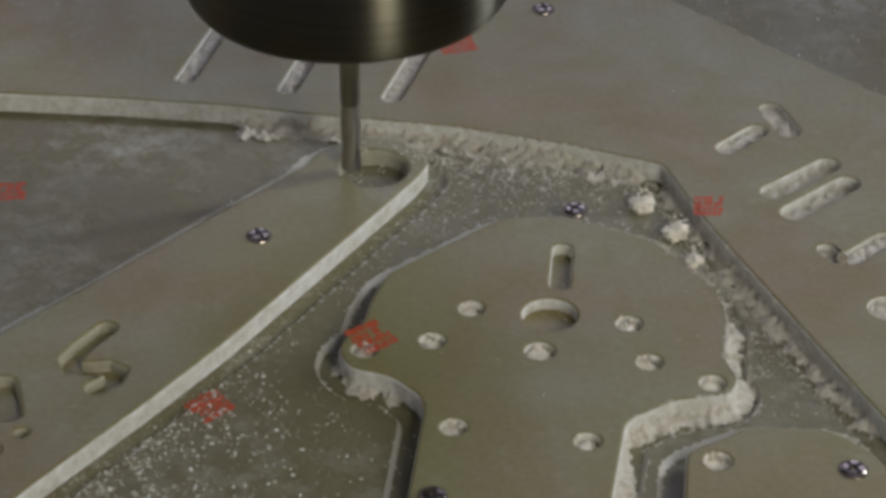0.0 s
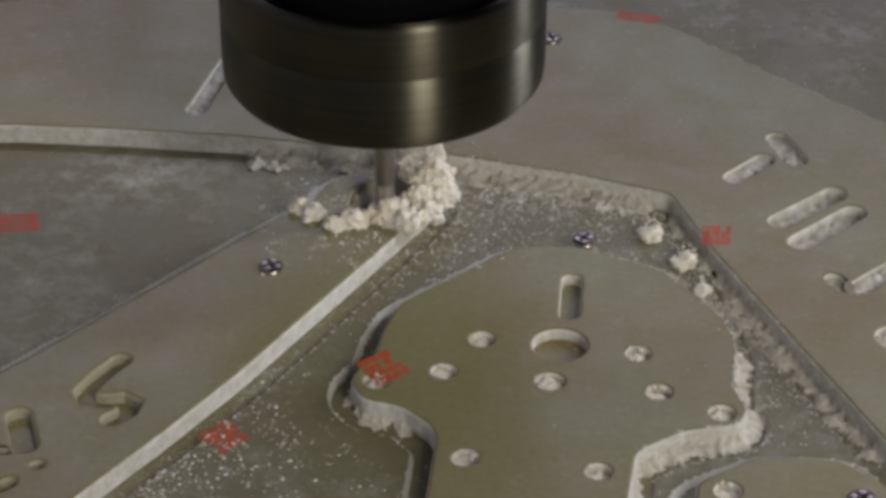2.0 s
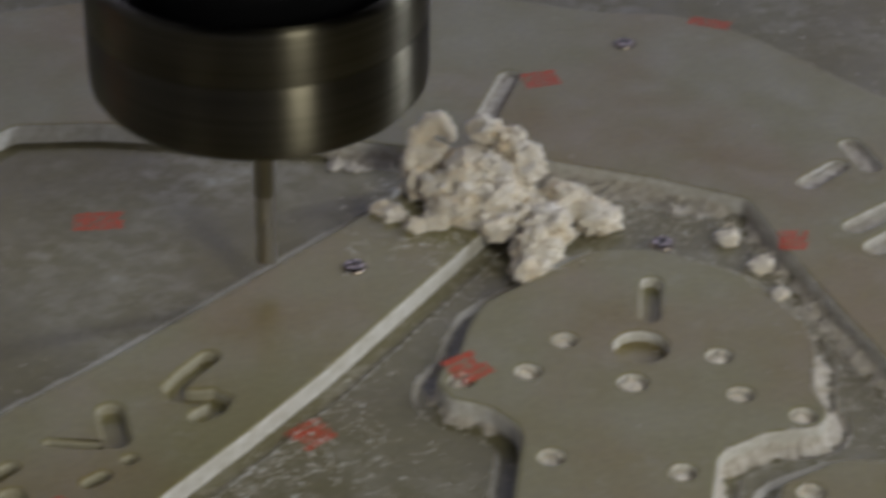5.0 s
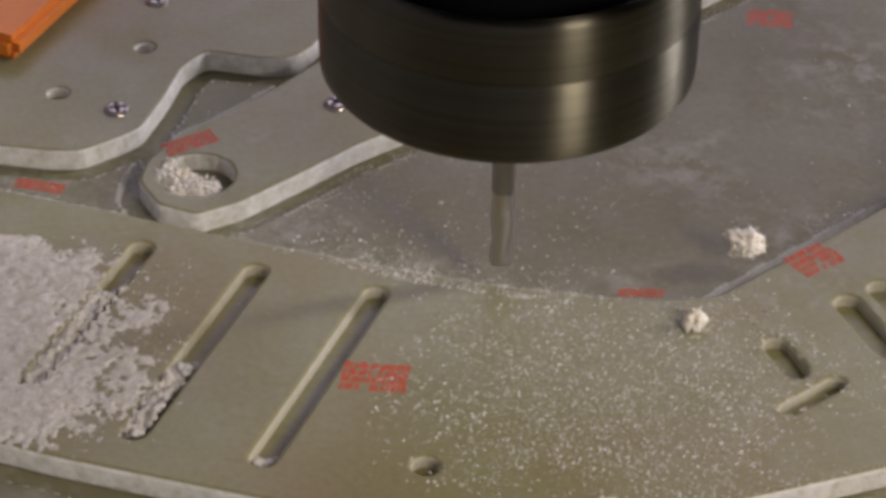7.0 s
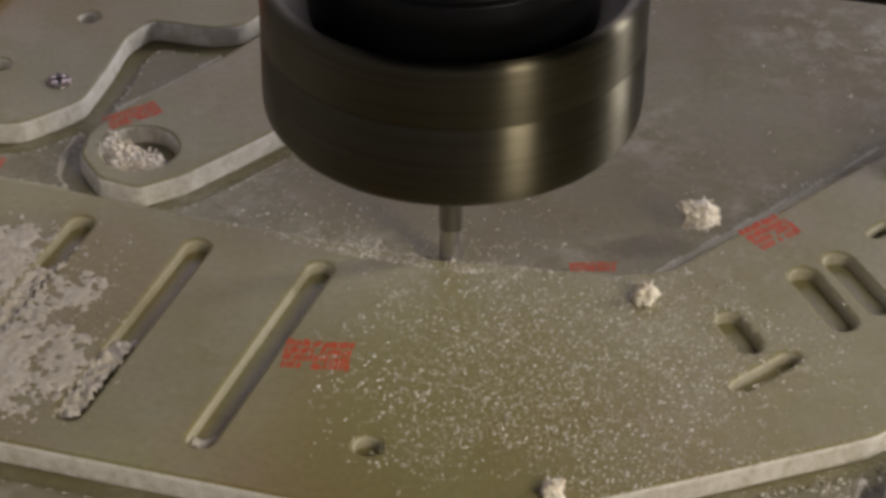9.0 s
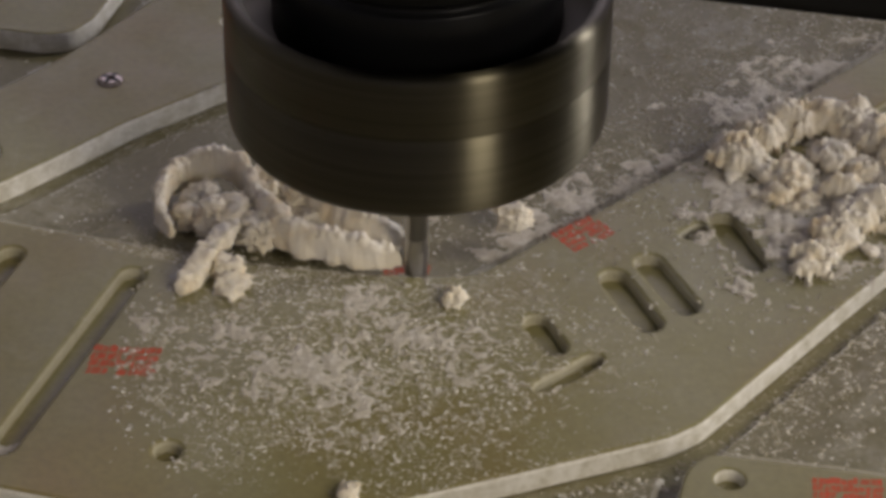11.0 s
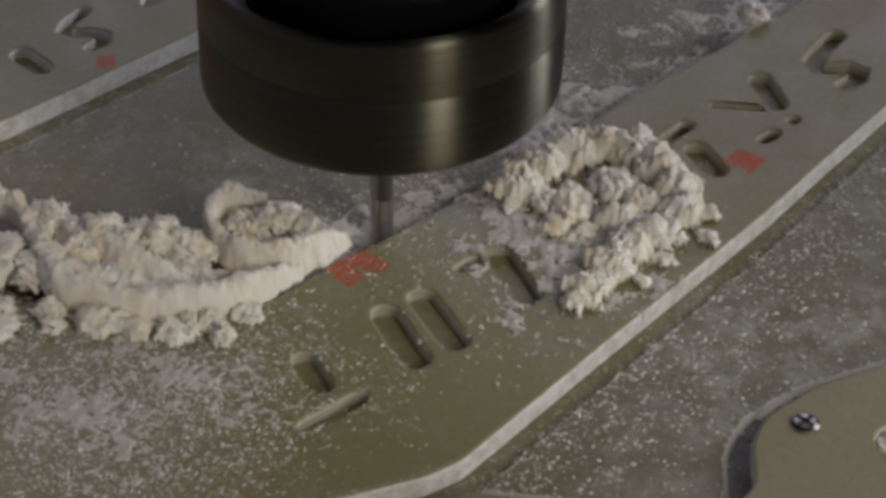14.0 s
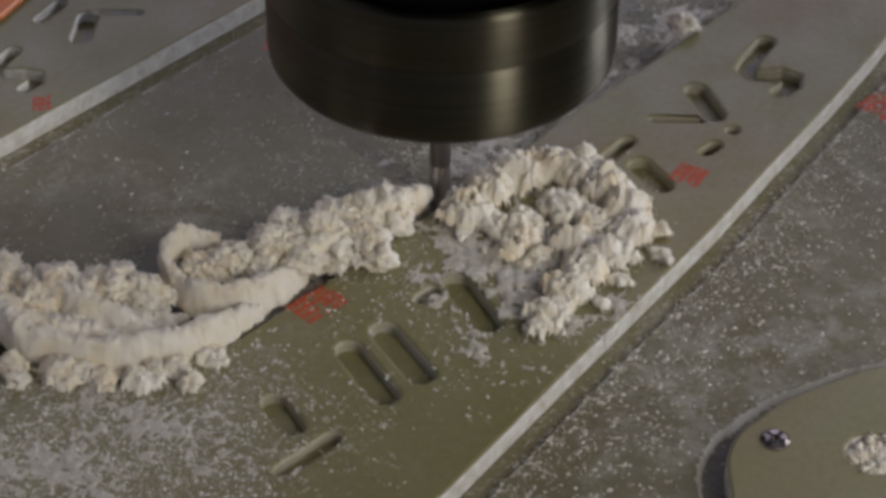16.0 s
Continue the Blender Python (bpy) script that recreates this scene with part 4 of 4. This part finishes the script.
# ---- moving things ----
def motions():
    rows = [(0.0, 155.4, 93.6, 0.5), (0.6, 155.2, 94.0, -2.5), (1.2, 155.3, 93.6, -5.2), (1.5, 155.3, 93.2, -6.3), (1.8, 157.0, 91.2, -6.3), (2.1, 159.8, 90.9, -6.1), (2.4, 162.0, 93.0, -5.8),
            (3.0, 161.0, 96.8, -5.8), (3.2, 159.2, 97.4, -6.2), (3.6, 155.4, 95.0, -7.0), (3.9, 157.0, 91.2, -7.6), (4.2, 158.6, 94.0, -7.0), (4.5, 158.6, 94.0, 4.0), (4.7, 153.5, 90.5, 4.0),
            (5.3, 98.6, 51.2, 4.0), (5.5, 81.6, 39.9, 4.0), (5.7, 66.5, 29.4, 4.0), (5.9, 49.3, 18.9, 4.0), (6.1, 32.8, 8.2, 4.0), (6.3, 18.9, 0.8, 4.0), (6.5, 12.0, -3.8, 4.2), (6.7, 9.4, -5.0, 3.8),
            (7.0, 8.6, -5.2, 2.5), (7.6, 8.7, -5.3, -0.3), (8.0, 8.8, -5.4, -2.2), (8.2, 8.8, -5.4, -2.9), (8.7, 8.8, -5.4, -6.8), (9.0, 8.9, -5.4, -7.0),
            (10.3, 21.4, -6.5, -6.9), (10.5, 23.4, -6.9, -6.8), (11.0, 28.2, -7.0, -6.5), (11.5, 32.8, -7.1, -6.5), (12.0, 37.2, -4.6, -6.7), (12.5, 41.3, -1.3, -6.6), (13.0, 45.1, 2.6, -6.6), (13.5, 49.1, 6.2, -6.8),
            (14.0, 53.1, 9.6, -6.7), (14.5, 57.1, 13.1, -6.8), (15.0, 60.9, 16.4, -6.9), (15.5, 64.6, 20.0, -6.9), (16.0, 68.5, 23.6, -6.9)]
    walk(spindle, [(t, pose(x * MM, y * MM, z * MM)) for t, x, y, z in rows])

    # chips pushed up out of the cut
    def rise(ob, t0, t1, start=None, turn=0.0):
        loc = ob.location.copy()
        a = Vector(start) * MM if start else Vector((loc.x, loc.y, -0.020))
        b = Matrix.Translation(loc)
        low = Matrix.Translation((a.x, a.y, a.z if start else -0.020)) @ Matrix.Rotation(radians(turn), 4, "Z")
        out = [(0.0, low)]
        if t0 > 0.05:
            out.append((t0, low))
        out += [(t1, b), (16.0, b)]
        walk(ob, out)

    bore = (158.6, 94.0, -16.0)
    around = "cream-white chips welling up round the bored hole"
    for i, (pieces, t0, t1) in enumerate((
            ([(157.0, 88.5, 0.4, 1.3), (160.5, 87.5, 0.3, 1.2)], 0.3, 1.0), ([(163.8, 91.2, 0.9, 2.0), (165.0, 88.0, 0.8, 1.7)], 0.5, 1.2), ([(159.5, 88.5, 1.0, 2.0), (162.0, 86.4, 0.9, 1.8)], 0.8, 1.4),
            ([(154.0, 87.5, 0.5, 1.6), (151.0, 86.5, 0.4, 1.3)], 0.9, 1.6), ([(165.5, 97.0, 1.6, 2.2), (167.0, 93.5, 1.0, 2.0)], 0.9, 1.5), ([(148.0, 89.5, 0.4, 1.5), (146.0, 91.5, 0.3, 1.2)], 1.1, 1.9),
            ([(153.0, 99.5, 2.2, 2.4), (152.4, 96.6, 1.8, 2.3), (153.4, 100.0, 4.6, 2.0)], 1.7, 2.3), ([(164.6, 99.8, 3.0, 2.6), (165.6, 96.2, 2.2, 2.5)], 1.4, 2.0),
            ([(160.2, 91.0, 2.0, 2.6), (157.0, 90.0, 1.6, 2.4), (163.8, 90.4, 2.2, 2.6)], 1.8, 2.5), ([(154.8, 93.0, 2.8, 2.4), (156.4, 89.0, 1.6, 2.4)], 2.3, 3.0),
            ([(168.6, 90.0, 0.6, 2.0), (171.6, 87.6, -1.2, 2.0)], 2.2, 2.9), ([(166.5, 87.0, 0.8, 2.2), (163.0, 84.6, 0.7, 1.9)], 2.3, 3.0),
            ([(165.5, 100.5, 6.0, 2.2), (168.0, 97.0, 4.0, 2.6), (162.5, 102.0, 7.5, 1.8)], 3.3, 4.0), ([(158.0, 94.0, 3.0, 3.2), (162.5, 95.0, 3.4, 3.0), (160.0, 98.0, 3.6, 3.0)], 4.3, 4.8),
            ([(171.0, 84.0, 1.5, 2.6), (168.5, 79.5, 0.5, 2.6), (167.5, 75.0, -0.6, 2.2)], 3.4, 4.2), ([(174.0, 92.0, 0.0, 3.0), (178.0, 90.0, -1.0, 2.6)], 3.4, 4.2))):
        rise(clump("chip_clump", pieces, around, 50 + i * 3, 14), t0, t1, bore if i < 13 else None)

    arch = "tall curled shaving standing beside the bored hole"
    rise(ribbon("curled_shaving", [(150.6, 95.0, 1.5), (150.8, 98.5, 5.0), (152.6, 101.0, 8.0), (155.6, 101.5, 9.0), (157.6, 99.5, 7.5)], 3.6, 1.8, arch, 8), 2.0, 2.7, bore)
    rise(ribbon("curled_shaving", [(162.6, 101.6, 3.4), (165.4, 100.2, 4.4), (167.0, 97.0, 4.0), (167.0, 93.6, 2.4)], 6.0, 1.6, arch, 9), 1.9, 2.6, bore)
    # shavings thrown back along the arm's edge
    edge = "cream-white rough shaving curled along the bracket's cut edge"
    jobs = [
        (ribbon("curled_shaving", [(7.5, 3.0, 2.0), (6.0, 9.0, 2.6), (1.5, 11.5, 2.6), (-3.5, 9.0, 2.0), (-5.0, 3.5, 1.0), (-3.0, -2.5, 1.5)], 5.2, 1.6, edge, 1), 8.9, 9.8),
        (ribbon("curled_shaving", [(5.5, -1.5, 2.2), (2.5, -6.0, 2.0), (0.5, -10.5, 1.2), (-1.2, -14.0, 0.8)], 2.4, 2.8, edge, 2), 9.2, 10.0),
        (ribbon("curled_shaving", [(6.5, 6.5, 3.0), (9.0, 1.0, 2.4), (12.5, -3.5, 1.8), (17.0, -5.0, 1.4), (22.0, -6.0, 1.0), (26.6, -6.6, 0.2)], 4.4, 2.2, edge, 3, 0.3), 9.8, 10.5),
        (ribbon("curled_shaving", [(14.0, 6.5, 3.0), (16.0, 2.0, 2.8), (20.0, -1.6, 2.2), (25.0, -4.2, 1.4), (29.6, -6.0, 0.3)], 5.0, 2.2, edge, 7, 0.35), 10.2, 11.0),
        (clump("chip_clump", [(3.5, 1.0, 1.2, 2.6), (8.0, -1.0, 1.0, 2.4), (0.0, 5.0, 0.0, 2.6)], "crumbled cream chips in the cut", 101, 18), 9.0, 10.0),
        (clump("chip_clump", [(9.5, 8.0, 0.8, 2.6), (12.5, 5.0, 0.6, 2.4), (15.0, 1.0, 0.4, 2.2), (18.5, -2.0, 0.2, 1.8)], "crumbled cream chips in the cut", 102, 18), 9.6, 10.5),
        (clump("chip_tongue", [(4.5, -9.5, 0.8, 1.8), (5.2, -12.5, 0.6, 1.6)], "white chip tongue lying over the rim", 103, 16), 9.8, 10.8),
        (clump("chip_tongue", [(11.0, -9.5, 0.7, 1.5), (11.6, -11.8, 0.5, 1.2)], "white chip tongue lying over the rim", 104, 16), 10.8, 11.6),
        (clump("chip_tongue", [(17.0, -10.8, 0.7, 1.7), (19.6, -11.0, 0.6, 1.5)], "white chip tongue lying over the rim", 105, 16), 11.2, 12.0),
        (clump("chip_tongue", [(28.5, -12.6, 0.5, 1.4), (31.0, -12.0, 0.5, 1.3)], "white chip tongue lying over the rim", 106, 16), 12.0, 12.8),
        (ribbon("curled_shaving", [(9.4, 4.0, 3.6), (9.0, -0.5, 2.6), (12.0, -5.6, 2.0), (18.0, -8.8, 1.8), (25.0, -10.2, 1.8), (33.0, -8.4, 1.8), (39.0, -4.6, 1.4), (42.8, -1.0, 0.4)], 4.8, 2.0, edge, 4, 0.25), 11.0, 12.3),
        (clump("chip_clump", [(13.5, 1.0, 1.6, 2.4), (17.0, 3.5, 2.2, 2.6), (20.5, 2.5, 2.0, 2.6), (19.0, -2.5, 0.6, 2.2)], "crumbled cream chips in the cut", 107, 20), 10.9, 11.7),
        (clump("chip_clump", [(24.0, 3.0, 2.0, 2.6), (27.5, 2.0, 1.8, 2.4), (24.0, -3.0, 0.2, 2.0), (29.5, -2.5, 0.2, 2.2)], "crumbled cream chips in the cut", 108, 20), 11.6, 12.3),
        (ribbon("curled_shaving", [(36.5, 0.5, 1.0), (32.0, 3.0, 2.0), (30.6, 7.5, 3.0), (33.5, 11.0, 3.4), (38.0, 10.5, 3.0)], 4.4, 1.5, edge, 5), 13.0, 13.8),
        (ribbon("curled_shaving", [(31.0, 4.4, 2.4), (34.5, -0.4, 2.2), (40.5, -0.8, 2.0), (45.0, 2.0, 1.4), (48.5, 5.4, 0.4)], 4.8, 1.8, edge, 6, 0.3), 13.1, 13.9),
        (clump("chip_clump", [(35.5, 6.5, 1.4, 2.2), (39.5, 8.0, 1.6, 2.4), (43.0, 6.0, 1.0, 2.2)], "crumbled cream chips in the cut", 109, 20), 13.3, 14.0),
        (clump("chip_clump", [(44.5, 9.5, 2.2, 2.6), (47.5, 12.5, 2.0, 2.6), (48.5, 7.5, 1.4, 2.4)], "crumbled cream chips in the cut", 110, 20), 13.7, 14.4),
        (clump("chip_clump", [(51.0, 11.5, 1.8, 2.6), (53.5, 15.0, 1.4, 2.6), (53.0, 9.0, 1.0, 2.0)], "crumbled cream chips in the cut", 111, 20), 14.1, 14.9),
        (clump("chip_clump", [(57.0, 16.5, 1.6, 2.4), (60.5, 19.4, 1.4, 2.2), (57.0, 11.0, 1.4, 2.2), (58.5, 7.6, 0.8, 1.8), (61.5, 15.0, 1.0, 1.8)], "crumbled cream chips in the cut", 112, 20), 14.9, 15.6),
    ]
    jobs += [
        (ribbon("curled_shaving", [(45.5, 3.6, 1.4), (50.0, 7.4, 1.8), (55.0, 11.4, 1.4), (59.6, 15.2, 0.4)], 4.2, 1.8, edge, 10, 0.3), 14.1, 14.9),
        (ribbon("curled_shaving", [(56.5, 12.4, 1.2), (60.0, 15.6, 1.6), (64.0, 19.0, 1.2), (67.0, 22.0, 0.3)], 3.6, 1.7, edge, 11, 0.3), 15.2, 15.9)]
    rubble = "crumbled cream-white chips piled behind the shavings"
    jobs += [
        (mound("chip_pile", [(12.0, 2.0, 0.8, 2.4), (16.0, 3.0, 1.4, 2.6), (21.0, 2.5, 1.4, 2.6), (17.0, -3.0, 0.3, 2.4), (22.5, -4.0, 0.2, 2.2), (26.0, -1.0, 0.6, 2.4), (29.5, 1.5, 0.8, 2.0)], rubble, 91), 11.2, 12.2),
        (mound("chip_pile", [(44.0, 8.0, 1.2, 2.2), (48.0, 11.5, 1.4, 2.4), (52.0, 13.0, 1.2, 2.2), (55.0, 12.0, 1.0, 2.2), (56.0, 8.0, 0.6, 1.6), (52.5, 7.5, 0.4, 1.6), (59.5, 16.0, 0.8, 2.0)], rubble, 95), 14.3, 15.4),
        (mound("chip_pile", [(17.0, -12.5, 0.2, 1.6), (22.0, -13.5, 0.2, 1.8), (27.0, -13.5, 0.2, 1.8), (32.0, -12.0, 0.1, 1.6), (36.0, -9.5, 0.1, 1.4)], "loose white chips fallen in front of the shaving", 99), 11.8, 12.8)]
    for ob, t0, t1 in jobs:
        rise(ob, t0, t1)

    rise(clump("dust_crumb", [(109.4, 59.6, 0.9, 1.6)], "single white crumb of packed dust", 33, 6), 8.5, 9.6)
    # dust flung over the pocket floor and the rim while the edge is cut
    veil = [
        dust("flung_dust", 60000, scatter(38, 136, 4, 92, 10.0, -0.15, 7.0, -DEPTH), "white dust flung over the pocket floor", 7, 0.06, 0.34),
        dust("flung_dust", 60000, scatter(-8, 46, -46, -4, 8.0, -0.05, 8.0, 0.0), "white dust flung over the bracket rim", 8, 0.06, 0.52),
        dust("flung_dust", 26000, scatter(40, 98, -26, 34, 8.0, -0.12, 9.0, 0.0), "white dust flung round the engraved letters", 9, 0.06, 0.46)]
    veil.append(felt("matted_dust", -12, 46, -48, -6, oval(-10, 44, -46, -6, -0.25), 0.28, "clotted white dust flung over the bracket rim", 71, 0.2, MAT_FELT, 0.0))
    veil.append(felt("matted_dust", 36, 100, -24, 30, oval(56, 98, -14, 24, 0.0), 0.4, "clotted white dust round the heap on the arm", 72, 0.22, MAT_FELT, 0.0))
    veil.append(bank("powder_bank", [(36.2, -8.8), (48.5, 1.8), (65.4, 16.6), (88.9, 39.2), (108.0, 56.0), (126.6, 74.0)], 24.0, 0.5, "white dust blown over the pocket floor by the arm", 73, 0.36))
    veil.append(dust("flung_dust", 70000, along([(36.2, -8.8), (65.4, 16.6), (88.9, 39.2), (108.0, 56.0), (126.6, 74.0), (140.0, 87.0)], 11.0, 8.0, 0.0, True), "white dust blown over the pocket beside the arm", 48, 0.08, 0.46))
    spray = dust("flung_dust", 16000, scatter(140, 178, 74, 110, 6.0, -0.15, 10.0), "white dust flung round the bored hole", 10, 0.06, 0.46)
    walk(spray, [(0.0, Matrix.Translation((0, 0, -0.006))), (0.2, Matrix.Translation((0, 0, -0.006))), (1.0, Matrix.Translation((0, 0, 0))), (16.0, Matrix.Translation((0, 0, 0)))])
    for ob in veil:
        down, up = Matrix.Translation((0, 0, -0.006)), Matrix.Translation((0, 0, 0))
        walk(ob, [(0.0, down), (8.3, down), (10.2, up), (16.0, up)])


motions()
